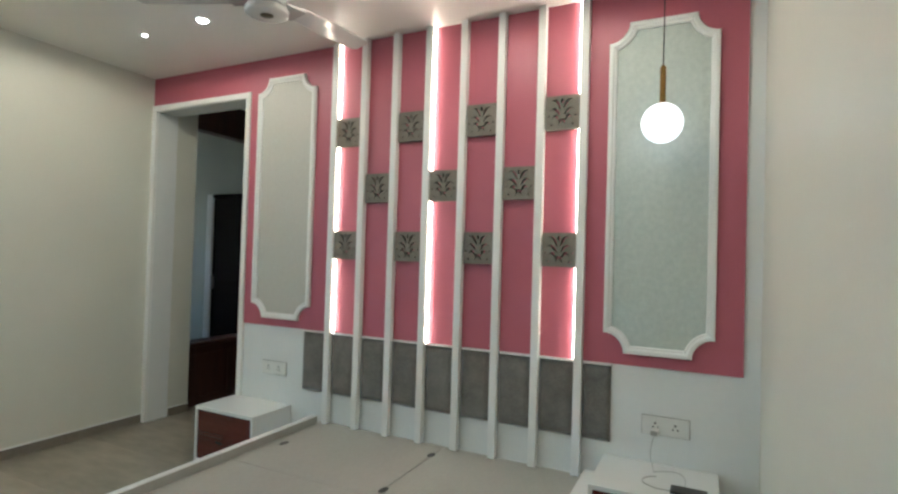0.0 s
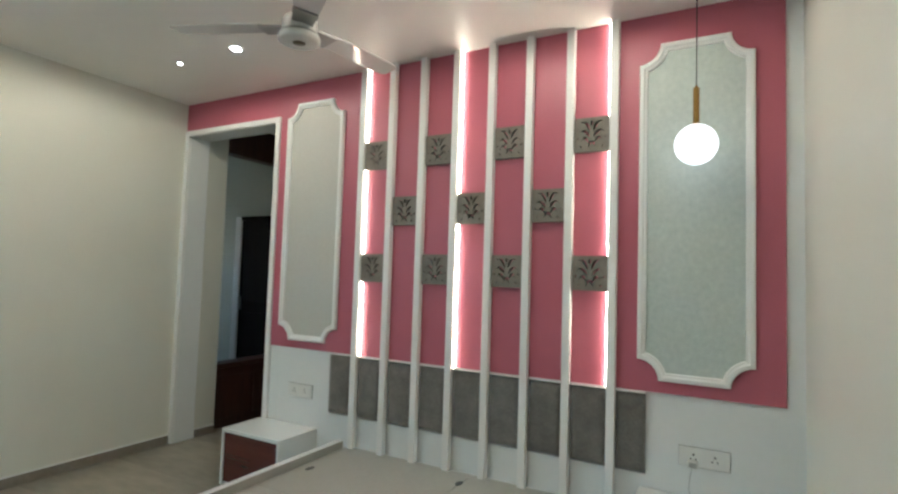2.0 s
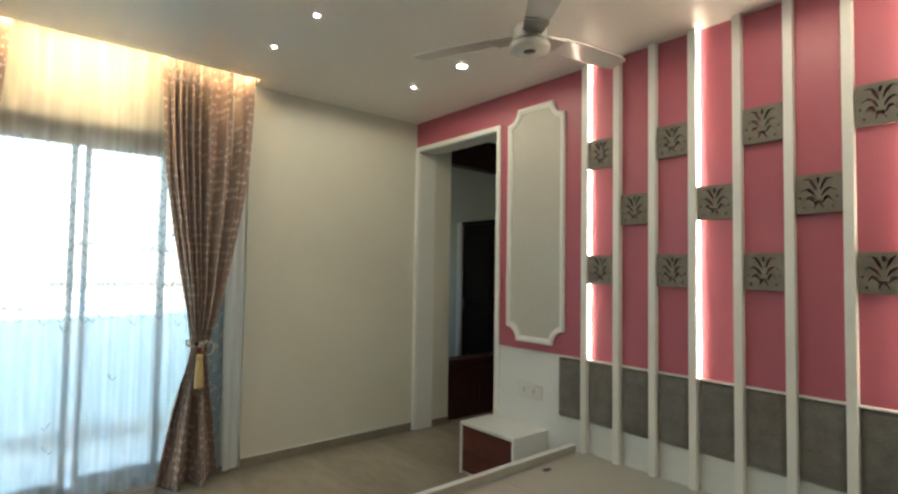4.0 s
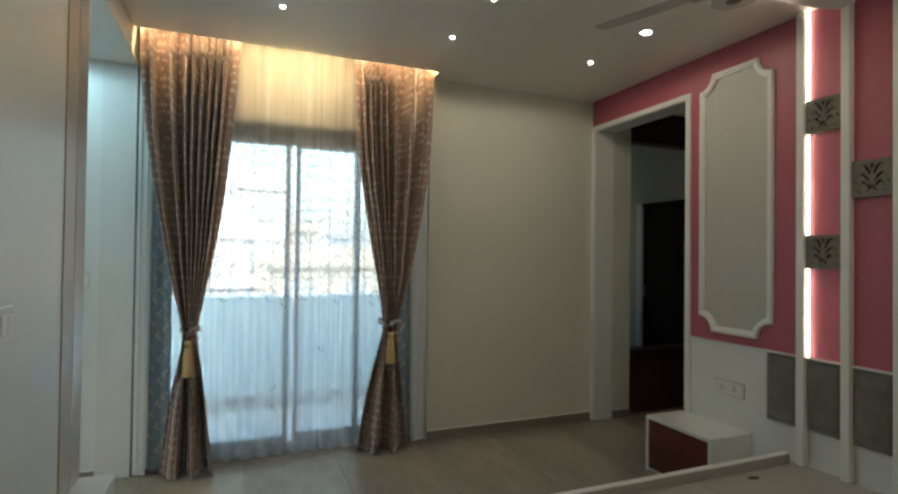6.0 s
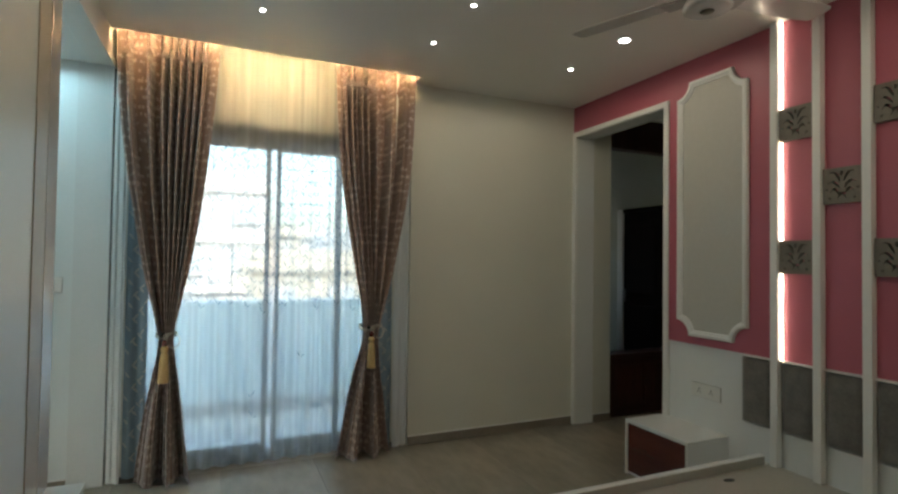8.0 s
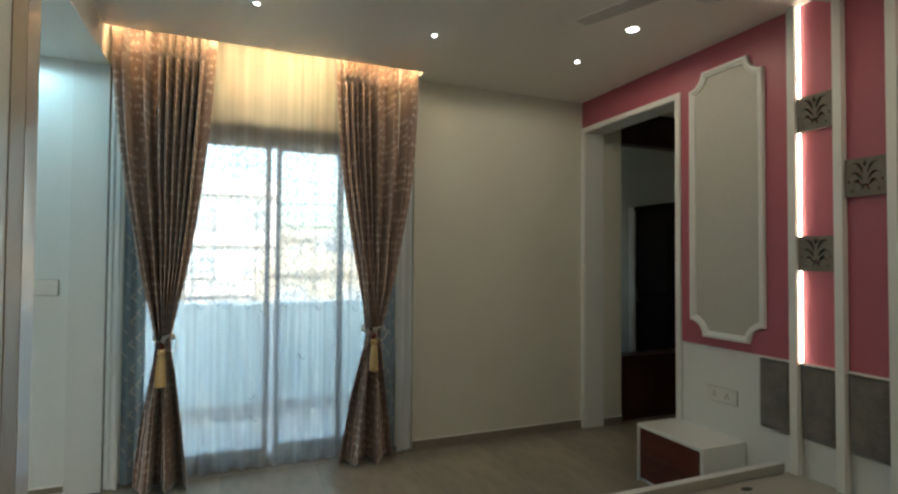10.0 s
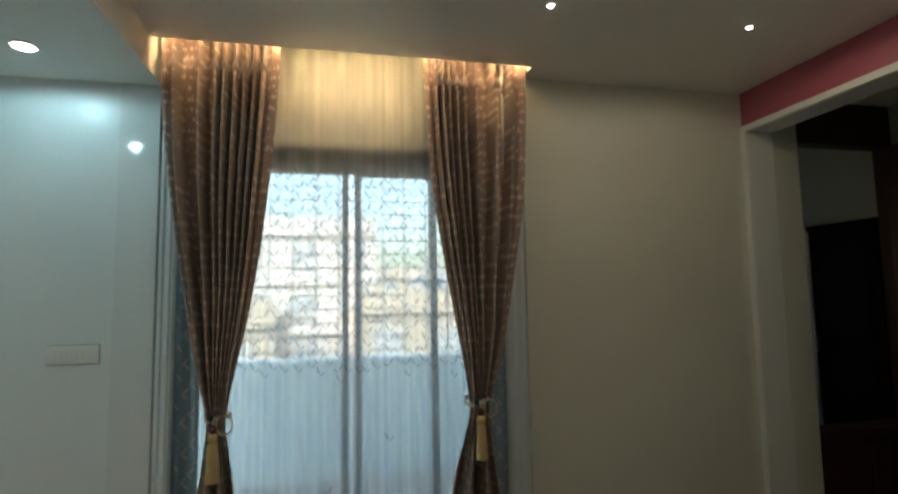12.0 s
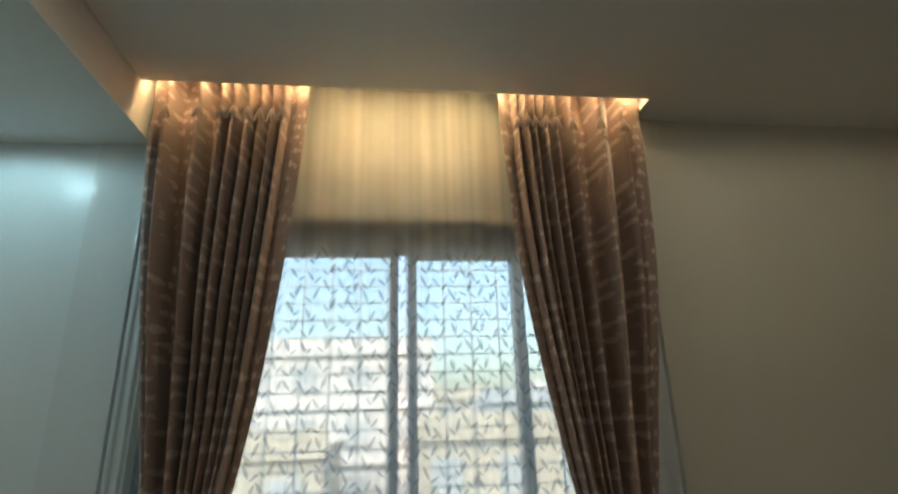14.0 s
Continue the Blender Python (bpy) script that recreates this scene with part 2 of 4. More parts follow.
def add_box(bm, x0, x1, y0, y1, z0, z1, bevel=0.0, seg=2):
    r = bmesh.ops.create_cube(bm, size=1.0)
    vs = r["verts"]
    for v in vs:
        v.co = Vector((x0 + (v.co.x + 0.5) * (x1 - x0), y0 + (v.co.y + 0.5) * (y1 - y0), z0 + (v.co.z + 0.5) * (z1 - z0)))
    if bevel:
        es = list({e for v in vs for e in v.link_edges})
        bmesh.ops.bevel(bm, geom=es, offset=bevel, segments=seg, affect="EDGES", profile=0.5)
    return bm


def box(x0, x1, y0, y1, z0, z1, bevel=0.0, seg=2):
    return add_box(bmesh.new(), x0, x1, y0, y1, z0, z1, bevel, seg)


def lathe(profile, place, seg=32):
    """A turned body: rows of (radius, height) round the z axis."""
    bm = bmesh.new()
    rings = []
    for r, z in profile:
        rings.append([bm.verts.new((place[0] + max(r, 1e-4) * math.cos(2 * math.pi * i / seg), place[1] + max(r, 1e-4) * math.sin(2 * math.pi * i / seg), place[2] + z)) for i in range(seg)])
    for a, b in zip(rings, rings[1:]):
        for i in range(seg):
            bm.faces.new((a[i], a[(i + 1) % seg], b[(i + 1) % seg], b[i]))
    bm.faces.new(rings[0])
    bm.faces.new(rings[-1])
    bmesh.ops.recalc_face_normals(bm, faces=bm.faces)
    return bm


def tube(points, radius, seg=8):
    """A round cord along points."""
    bm = bmesh.new()
    rings = []
    pts = [Vector(p) for p in points]
    for i, p in enumerate(pts):
        d = (pts[min(i + 1, len(pts) - 1)] - pts[max(i - 1, 0)]).normalized()
        side = d.cross(Vector((0.13, 0.31, 0.94)))
        side = side.normalized() if side.length > 1e-3 else Vector((1, 0, 0))
        up = d.cross(side)
        rings.append([bm.verts.new(p + radius * (math.cos(2 * math.pi * k / seg) * side + math.sin(2 * math.pi * k / seg) * up)) for k in range(seg)])
    for a, b in zip(rings, rings[1:]):
        for k in range(seg):
            bm.faces.new((a[k], a[(k + 1) % seg], b[(k + 1) % seg], b[k]))
    bm.faces.new(rings[0])
    bm.faces.new(rings[-1])
    bmesh.ops.recalc_face_normals(bm, faces=bm.faces)
    return bm


def structure(name, bm, material, label="", category="wall", parent=None):
    ob = part(name, bm, material, parent, label)
    return tagged(ob, label, category, kind="structure")


# ---- the plan ----
X_W, X_E, Y_N, Y_S = -3.745, 0.545, 3.036, -0.385
H = 2.770                    # ceiling
X_OPEN_L, X_OPEN_R, Z_OPEN = -3.70, -2.707, 2.503
N_THICK = 0.175
Y_STUB = 3.402                # end of the side wall behind the doorway
SLOT_Y0, SLOT_Y1, SLOT_X = -0.459, 1.514, -3.588
X_WIN = -3.86
X_R = -3.755                 # wall of the side recess
Z_LOW = 2.59                 # ceiling of the side recess
X_END = -2.215                # free end of the television wall

# ceiling: slab with the curtain slot cut at the window
bm = bmesh.new()
add_box(bm, SLOT_X, X_E + 0.15, SLOT_Y0, Y_N + 0.0, H, H + 0.12)
add_box(bm, X_W - 0.2, SLOT_X, SLOT_Y1, Y_N + 0.0, H, H + 0.12)
add_box(bm, X_END, X_E + 0.15, Y_S - 0.15, SLOT_Y0, H, H + 0.12)
structure("ceiling", bm, CEIL, "white painted false ceiling with a curtain slot", "ceiling")
structure("ceiling_slot", add_box(box(X_WIN - 0.2, SLOT_X + 0.05, SLOT_Y0 - 0.1, SLOT_Y1 + 0.1, H + 0.19, H + 0.25), X_W - 0.28, SLOT_X + 0.02, SLOT_Y1 + 0.002, SLOT_Y1 + 0.06, H + 0.12, H + 0.19), CEIL, "white top of the curtain slot", "ceiling")
structure("slot_lip", box(SLOT_X + 0.001, SLOT_X + 0.02, SLOT_Y0, SLOT_Y1, H + 0.121, H + 0.19), CEIL, "white inner face of the curtain slot", "ceiling")
structure("bulkhead", box(X_W - 0.28, X_END, SLOT_Y0 - 0.12, SLOT_Y0 - 0.001, Z_LOW - 0.001, H + 0.19), CEIL, "white painted beam over the side recess", "beam")
structure("ceiling_recess", box(X_W - 0.2, X_END, -2.2, SLOT_Y0 - 0.121, Z_LOW, Z_LOW + 0.1), CEIL, "white painted lower ceiling of the recess", "ceiling")

# walls
bm = bmesh.new()
add_box(bm, X_OPEN_R, X_E + 0.15, Y_N, Y_N + N_THICK, 0, H + 0.12)
add_box(bm, X_OPEN_L, X_OPEN_R, Y_N, Y_N + N_THICK, Z_OPEN, H + 0.12)
add_box(bm, X_W - 0.2, X_OPEN_L, Y_N, Y_N + N_THICK, 0, H + 0.12)
wall_north = structure("wall_north", bm, GLOSSY, "white bed wall with a tall open doorway")
structure("wall_east", box(X_E, X_E + 0.15, Y_S - 0.15, Y_N, 0, H), WALL, "plain off-white painted wall beside the bed")
structure("wall_south", box(X_END, X_E, Y_S - 1.7, Y_S, 0, H), RECESS_PAINT, "pale satin painted wall opposite the bed")
bm = bmesh.new()
add_box(bm, X_W - 0.28, X_W, SLOT_Y1 - 0.01, Y_N, 0, H + 0.12)
add_box(bm, X_WIN - 0.15, X_WIN, SLOT_Y0, SLOT_Y1 - 0.01, 2.33, H + 0.25)
add_box(bm, X_WIN - 0.15, X_WIN, SLOT_Y0, -0.37, 0, 2.33)
add_box(bm, X_WIN - 0.15, X_WIN, 1.40, SLOT_Y1 - 0.01, 0, 2.33)
structure("wall_west", bm, WALL, "off-white painted window wall")
structure("wall_recess", box(X_W - 0.28, X_R, -2.2, -0.646, 0, Z_LOW), RECESS_PAINT, "pale painted wall in the recess")
structure("pilaster", box(X_W - 0.28, X_R + 0.006, -0.645, SLOT_Y0, 0, Z_LOW), RECESS_M, "pale glossy laminate pilaster beside the curtain", "pilaster")
structure("wall_recess_back", box(X_W - 0.28, X_END, -2.35, -2.2, 0, Z_LOW), WALL, "plain white wall at the end of the recess")
structure("trim", box(X_END + 0.115, X_END + 0.235, Y_S - 0.02, Y_S + 0.004, 0, H - 0.002, 0.001), BEIGE, "glossy beige laminate strip near the wall's end", "trim")
structure("trim", box(X_END - 0.004, X_END + 0.1148, Y_S - 0.02, Y_S + 0.006, 0, H - 0.002, 0.001), BEIGE_PALE, "pale glossy laminate edging at the wall's end", "trim")

# floor: large matt-glazed tiles with thin joints
floor = structure("floor", box(X_W - 0.28, X_E + 0.15, -2.2, 4.5, -0.12, -0.006), GROUT, "beige stone-look floor tiles with thin joints", "floor")

# pink paint on boards, white dado below
structure("accent_panel", add_box(box(X_W + 0.001, X_OPEN_R + 0.042, Y_N - 0.012, Y_N - 0.001, 2.547, H - 0.001), X_OPEN_R + 0.042, 0.475, Y_N - 0.012, Y_N - 0.001, 0.883, H - 0.001), PINK, "deep pink painted board on the bed wall", "wall panel", wall_north)

# the doorway's white surround
bm = bmesh.new()
add_box(bm, X_W + 0.001, X_OPEN_L, Y_N - 0.026, Y_N - 0.001, 0, 2.503, 0.002)
add_box(bm, X_W + 0.001, X_OPEN_R + 0.042, Y_N - 0.026, Y_N - 0.0125, 2.5032, 2.546, 0.002)
add_box(bm, X_OPEN_R, X_OPEN_R + 0.0415, Y_N - 0.026, Y_N - 0.001, 0, 2.503, 0.002)
structure("door_trim", bm, TRIM, "white painted surround of the open doorway", "trim")

# skirting
def skirting(x0, x1, y0, y1):
    b = structure("baseboard", box(x0, x1, y0, y1, 0.0, 0.066, 0.002), SKIRT, "taupe tile skirting with a white filled top joint", "baseboard")
    part("top_joint", box(x0, x1, y0, y1, 0.0662, 0.0725, 0.002), TRIM, b, "white filler line")

skirting(X_W, X_W + 0.012, 1.505, Y_N - 0.03)
skirting(X_R, X_R + 0.012, -2.2, -0.648)
skirting(X_E - 0.012, X_E, Y_S, Y_N - 0.001)
skirting(X_OPEN_L, X_OPEN_L + 0.010, Y_N + N_THICK + 0.001, Y_STUB)

# lobby behind the doorway
structure("wall_lobby_west", box(X_W - 0.2, X_OPEN_L, Y_N + N_THICK + 0.001, Y_STUB, 0, H), WALL, "off-white painted side wall behind the doorway")
structure("wall_lobby_end", box(-3.70, -2.3, 4.27, 4.42, 0, H), GREENWALL, "dim grey-green lobby wall")
structure("wall_lobby_east", box(-2.4, -2.3, Y_N + N_THICK, 4.27, 0, H), GREENWALL, "dim lobby side wall")
structure("wall_far", box(-6.6, -3.701, 4.28, 4.42, 0, H), GREENWALL, "dim grey-green wall behind the lobby")
# the opening is assumed, cut out of view to brighten the far room
structure("wall_far_west", add_box(add_box(add_box(box(-6.7, -6.6, Y_N + N_THICK, 4.42, 0, 0.9), -6.7, -6.6, Y_N + N_THICK, 4.42, 2.1, H), -6.7, -6.6, Y_N + N_THICK, 3.40, 0.9, 2.1), -6.7, -6.6, 4.05, 4.42, 0.9, 2.1), GREENWALL, "unseen wall with an opening added to let daylight into the far room")
structure("wall_far_south", box(-6.7, X_W - 0.2, Y_N, Y_N + N_THICK, 0, H), GREENWALL, "dim wall closing the far room")
structure("floor_far", box(-6.7, X_W - 0.281, Y_N, 4.4, -0.12, -0.004), SKIRT, "dim tiled floor of the far room", "floor")
structure("ceiling_lobby", box(-6.7, -2.3, Y_N + N_THICK, 4.42, H, H + 0.12), CEIL, "dim white lobby ceiling", "ceiling")


# ---- lobby things ----
def lobby_partition():
    yb = Y_STUB + 0.002
    t = thing("wooden_partition", (-3.79, 3.7, 0), "dark red-brown wooden frame with a low panel below", "partition")
    part("beam", box(-3.88, -3.76, yb, 4.269, 2.47, 2.765, 0.006), WOOD, t)
    part("post", box(-3.88, -3.705, 4.235, 4.279, 0.57, 2.469, 0.006), WOOD, t)
    low = part("low_panel", box(-3.88, -3.76, yb, 4.269, 0.0, 0.53, 0.006), WOOD, t)
    part("cap", box(-3.91, -3.735, yb, 4.234, 0.531, 0.57, 0.008), WOOD, t)
    for i in range(2):
        part("raised_panel", box(-3.759, -3.746, 3.45 + i * 0.41, 3.82 + i * 0.41, 0.08, 0.46, 0.006), WOOD, low)
    d = thing("black_wood_door", (-4.1, 4.27, 0), "closed near-black wooden door in a dim room", "door")
    part("leaf", box(-4.46, -3.93, 4.24, 4.278, 0.004, 1.95, 0.004), BLACKWOOD, d)
    for i in range(2):
        part("raised_panel", box(-4.40, -3.99, 4.228, 4.239, 0.18 + i * 0.90, 0.96 + i * 0.84, 0.008), BLACKWOOD, d)
    part("handle", box(-4.44, -4.42, 4.20, 4.239, 0.98, 1.12, 0.006), STEEL, d, "small steel handle")
    part("frame_side", box(-4.548, -4.462, 4.22, 4.278, 0, 1.99, 0.004), TRIM, d, "pale painted frame side")
    part("door_frame", add_box(box(-3.928, -3.89, 4.22, 4.278, 0, 1.99), -4.461, -3.929, 4.22, 4.278, 1.954, 1.99), BLACKWOOD, d)
    # invented dark block: its colour stands for the darkness at the lobby's end
    w = thing("dark_end_block", (-3.2, 4.2, 0), "dark cupboard-shaped block standing for the unlit lobby end", "cupboard")
    part("carcass", box(-3.69, -2.62, 4.12, 4.268, 0, 2.45, 0.004), WOOD, w)
    for i in range(2):
        dr = part("block_door", box(-3.685 + i * 0.532, -3.157 + i * 0.532, 4.098, 4.119, 0.08, 2.44, 0.004), WOOD, w)
        part("handle", box(-3.20 + i * 0.07, -3.185 + i * 0.07, 4.08, 4.097, 1.0, 1.15, 0.004), STEEL, dr, "steel handle")


lobby_partition()


# ---- bed wall ----
def even_slats():
    """Eight slats of one width at an even pitch."""
    c = [(-1.886 + i * 0.2304) for i in range(8)]
    return [(x - 0.021, x + 0.021) for x in c]


SLATS = even_slats()
for x0, x1 in SLATS:
    tagged(part("slat", box(x0, x1, Y_N - 0.055, Y_N - 0.0125, 0.297, H - 0.002, 0.003), TRIM, wall_north), "upright white painted wooden slat", "slat", "slats of the bed wall", "structure")


def headboard():
    t = thing("headboard", (-1.1, Y_N - 0.03, 0.478), "row of grey suede-covered headboard pads between white slats", "headboard")
    edges = [-2.107] + [v for s in SLATS for v in s] + [-0.108]
    for i in range(0, len(edges), 2):
        a, b = edges[i] + 0.003, edges[i + 1] - 0.003
        bm = bmesh.new()
        nx, nz = 10, 18
        grid = []
        for j in range(nz + 1):
            row = []
            for k in range(nx + 1):
                u, v = k / nx, j / nz
                e = min(u, 1 - u) * (b - a)
                f = min(v, 1 - v) * 0.4
                q = min(1, min(e, f) / 0.03)
                puff = 0.016 + 0.020 * math.sqrt(max(0, 1 - (1 - q) ** 2)) + 0.002 * noise.noise((a * 9 + u * 2, v * 3, 0.3))
                row.append(bm.verts.new((a + u * (b - a), Y_N - 0.0 - puff, 0.488 + v * 0.384)))
            grid.append(row)
        for j in range(nz):
            for k in range(nx):
                bm.faces.new((grid[j][k], grid[j][k + 1], grid[j + 1][k + 1], grid[j + 1][k]))
        rim = [e for e in bm.edges if e.is_boundary]
        ext = bmesh.ops.extrude_edge_only(bm, edges=rim)
        for v in [g for g in ext["geom"] if isinstance(g, bmesh.types.BMVert)]:
            v.co.y = Y_N - 0.002
        bmesh.ops.recalc_face_normals(bm, faces=bm.faces)
        part("pad", bm, SUEDE, t, smooth=True)


headboard()
# thin white cap over the pads, bay by bay between the slats
for a, b in zip([-2.107] + [v[1] for v in SLATS], [v[0] for v in SLATS] + [-0.108]):
    structure("trim", box(a + 0.001, b - 0.001, Y_N - 0.037, Y_N - 0.0125, 0.8735, 0.8825, 0.0015), TRIM, "thin white cap strip over the headboard pads", "trim")


def led_strip(x, breaks, label):
    """A strip beside a slat, broken where the plaques at the heights in breaks stand."""
    t = thing("led_strip", (x, Y_N - 0.03, 0.9), label, "light strip", "light strips of the bed wall")
    lo = 0.886
    for z in sorted(breaks) + [None]:
        hi = H - 0.005 if z is None else z - 0.0905
        part("channel", box(x - 0.0045, x + 0.0045, Y_N - 0.0165, Y_N - 0.0125, lo - 0.001, hi), PLASTIC, t)
        part("diffuser", box(x - 0.0035, x + 0.0035, Y_N - 0.027, Y_N - 0.0167, lo, hi - 0.001, 0.002), LED, t, "lit white diffuser")
        lo = None if z is None else z + 0.0915


for x, breaks in ((SLATS[0][1] + 0.0055, (2.180, 1.452)), (SLATS[3][1] + 0.0055, (1.813,)), (SLATS[7][0] - 0.0055, (2.180, 1.452))):
    led_strip(x, breaks, "lit white light strip beside an upright slat")


# arching fronds of half the motif: root, pull, tip, all in half widths and heights
FRONDS = (((0.10, 0.60), (0.30, 0.95), (0.62, 0.86)), ((0.13, 0.42), (0.40, 0.72), (0.74, 0.56)), ((0.20, 0.28), (0.42, 0.52), (0.60, 0.30)), ((0.04, 0.30), (0.12, 0.26), (0.20, 0.13)))
FROND_POINTS = [(max(0.3, math.sin(math.pi * min(1, 0.12 + k / 15))), *((1 - k / 16) ** 2 * Vector(p) + 2 * (k / 16) * (1 - k / 16) * Vector(q) + (k / 16) ** 2 * Vector(w))) for p, q, w in FRONDS for k in range(17)]


def plaque_mask(u, v):
    """True where the palm motif is cut through; u from -1 to 1, v from 0 to 1."""
    a = abs(u)
    if (a / 0.085) ** 2 + ((v - 0.84) / 0.075) ** 2 < 1:
        return True
    for w, p, q in FROND_POINTS:
        if math.hypot((a - p) * 0.0895, (v - q) * 0.180) < 0.0071 * w:
            return True
    for cx, cy in ((0.80, 0.40), (0.64, 0.15)):
        if math.hypot((a - cx) * 0.0895, (v - cy) * 0.180) < 0.0056:
            return True
    return False


def plaque_mesh():
    n, wd, ht, th = 56, 0.179, 0.180, 0.028
    solid = [[not plaque_mask((i + 0.5) / n * 2 - 1, (j + 0.5) / n) for i in range(n)] for j in range(n)]
    verts, faces, index = [], [], {}

    def vid(i, j, k):
        key = (i, j, k)
        if key not in index:
            index[key] = len(verts)
            verts.append(((i / n - 0.5) * wd, -th if k else 0.0, j / n * ht - ht / 2))
        return index[key]

    for j in range(n):
        for i in range(n):
            if not solid[j][i]:
                continue
            faces.append((vid(i, j, 1), vid(i + 1, j, 1), vid(i + 1, j + 1, 1), vid(i, j + 1, 1)))
            for di, dj, e in ((-1, 0, ((i, j + 1), (i, j))), (1, 0, ((i + 1, j), (i + 1, j + 1))), (0, -1, ((i, j), (i + 1, j))), (0, 1, ((i + 1, j + 1), (i, j + 1)))):
                a, b = i + di, j + dj
                if not (0 <= a < n and 0 <= b < n and solid[b][a]):
                    (p, q), (r, s) = e
                    faces.append((vid(p, q, 1), vid(p, q, 0), vid(r, s, 0), vid(r, s, 1)))
    me = bpy.data.meshes.new("plaque")
    me.from_pydata(verts, [], faces)
    me.materials.append(STONE)
    return me


PLAQUE = plaque_mesh()
mid = [(SLATS[i][1] + SLATS[i + 1][0]) / 2 for i in range(7)]
for i, z in [(k, zz) for k in (0, 2, 4, 6) for zz in (2.180, 1.452)] + [(k, 1.813) for k in (1, 3, 5)]:
    ob = new("carved_plaque", PLAQUE)
    ob.matrix_world = pose(mid[i], Y_N - 0.0125, z)
    tagged(ob, "square grey-brown plaque with a cut-out palm motif", "wall plaque", "plaques between the slats")


def notched(x0, x1, z0, z1, r, w, seg=8):
    """Outline of a frame with hollow rounded corners, set in by w."""
    pts = []
    a0 = math.asin(min(1, w / (r + w))) if w else 0.0
    for cx, cz, base in ((x1, z0, 90), (x1, z1, 180), (x0, z1, 270), (x0, z0, 0)):
        for k in range(seg + 1):
            f = k / seg
            an = radians(base) + (math.pi / 2 - a0) * (1 - f) + a0 * f
            pts.append((cx + (r + w) * math.cos(an), cz + (r + w) * math.sin(an)))
    return pts


def wall_frame(x0, x1, z0, z1, paper, label):
    t = thing("wall_frame", ((x0 + x1) / 2, Y_N - 0.02, z0), label, "wall panel", "framed wall panels")
    y = Y_N - 0.0125
    bm = bmesh.new()
    loops = []
    for w, d in ((0.0, 0.0), (0.0, 0.020), (0.006, 0.026), (0.020, 0.026), (0.027, 0.018), (0.036, 0.016), (0.040, 0.004)):
        loops.append([bm.verts.new((x, y - d, z)) for x, z in notched(x0, x1, z0, z1, 0.098, w)])
    for a, b in zip(loops, loops[1:]):
        for i in range(len(a)):
            bm.faces.new((a[i], a[(i + 1) % len(a)], b[(i + 1) % len(b)], b[i]))
    bmesh.ops.recalc_face_normals(bm, faces=bm.faces)
    part("moulding", bm, TRIM, t, "white painted moulding with hollow corners")
    bm = bmesh.new()
    lo = [bm.verts.new((x, y - 0.0035, z)) for x, z in notched(x0, x1, z0, z1, 0.098, 0.038)]
    f = bm.faces.new(lo)
    ext = bmesh.ops.extrude_face_region(bm, geom=[f])
    for v in [g for g in ext["geom"] if isinstance(g, bmesh.types.BMVert)]:
        v.co.y += 0.003
    bmesh.ops.recalc_face_normals(bm, faces=bm.faces)
    part("wallpaper", bm, paper, t, "finely dappled wallpaper")


wall_frame(-2.580, -2.060, 0.936, 2.615, PAPER_L, "tall beige wallpaper panel in a white moulding")
wall_frame(-0.152, 0.356, 0.942, 2.607, PAPER_R, "tall pale green wallpaper panel in a white moulding")


def socket(name, x, z, wd, ht, face, label, kind):
    """A plate on a wall: face is the wall's way out, +-1 along y (n, s) or x (w, e)."""
    place = {"n": (x, Y_N, z), "s": (x, Y_S, z), "w": (X_R, x, z), "e": (X_E, x, z)}[face]
    t = thing(name, place, label, "switch" if kind == "switch" else "socket")

    def put(n, u0, u1, d0, d1, z0, z1, mat, parent, bev=0.0015, lab=""):
        p = Vector(place)
        if face == "n":
            b = box(p.x + u0, p.x + u1, p.y - d1, p.y - d0, z + z0, z + z1, bev)
        elif face == "s":
            b = box(p.x + u0, p.x + u1, p.y + d0, p.y + d1, z + z0, z + z1, bev)
        elif face == "w":
            b = box(p.x + d0, p.x + d1, p.y + u0, p.y + u1, z + z0, z + z1, bev)
        else:
            b = box(p.x - d1, p.x - d0, p.y + u0, p.y + u1, z + z0, z + z1, bev)
        return part(n, b, mat, parent, lab)

    # slightly larger grey piece draws the thin shadow round the plate
    put("shadow_line", -wd / 2 - 0.0022, wd / 2 + 0.0022, 0.0003, 0.006, -ht / 2 - 0.0022, ht / 2 + 0.0022, FANGREY, t, 0.001)
    plate = put("plate", -wd / 2, wd / 2, 0.0005, 0.012, -ht / 2, ht / 2, PLASTIC, t, 0.003)
    mods = 2 if wd > 0.15 else 1
    for m in range(mods):
        c = (m - (mods - 1) / 2) * wd * 0.42
        if kind == "socket":
            insert = put("insert", c - 0.034, c + 0.034, 0.0121, 0.0135, -0.030, 0.030, PLASTIC, plate)
            for du, dz, s in ((0, 0.012, 0.0042), (-0.011, -0.008, 0.0034), (0.011, -0.008, 0.0034)):
                put("pin_hole", c + du - s, c + du + s, 0.01345, 0.0142, dz - s * 1.2, dz + s * 1.2, DARK, plate, 0)
        else:
            k = 4 if wd > 0.15 else 2
            wdt = (wd * 0.86 / mods) / k
            for q in range(k):
                u = c - wd * 0.43 / mods + q * wdt
                put("rocker", u + 0.001, u + wdt - 0.001, 0.0121, 0.0165, -0.024, 0.024, PLASTIC, plate)
    return t


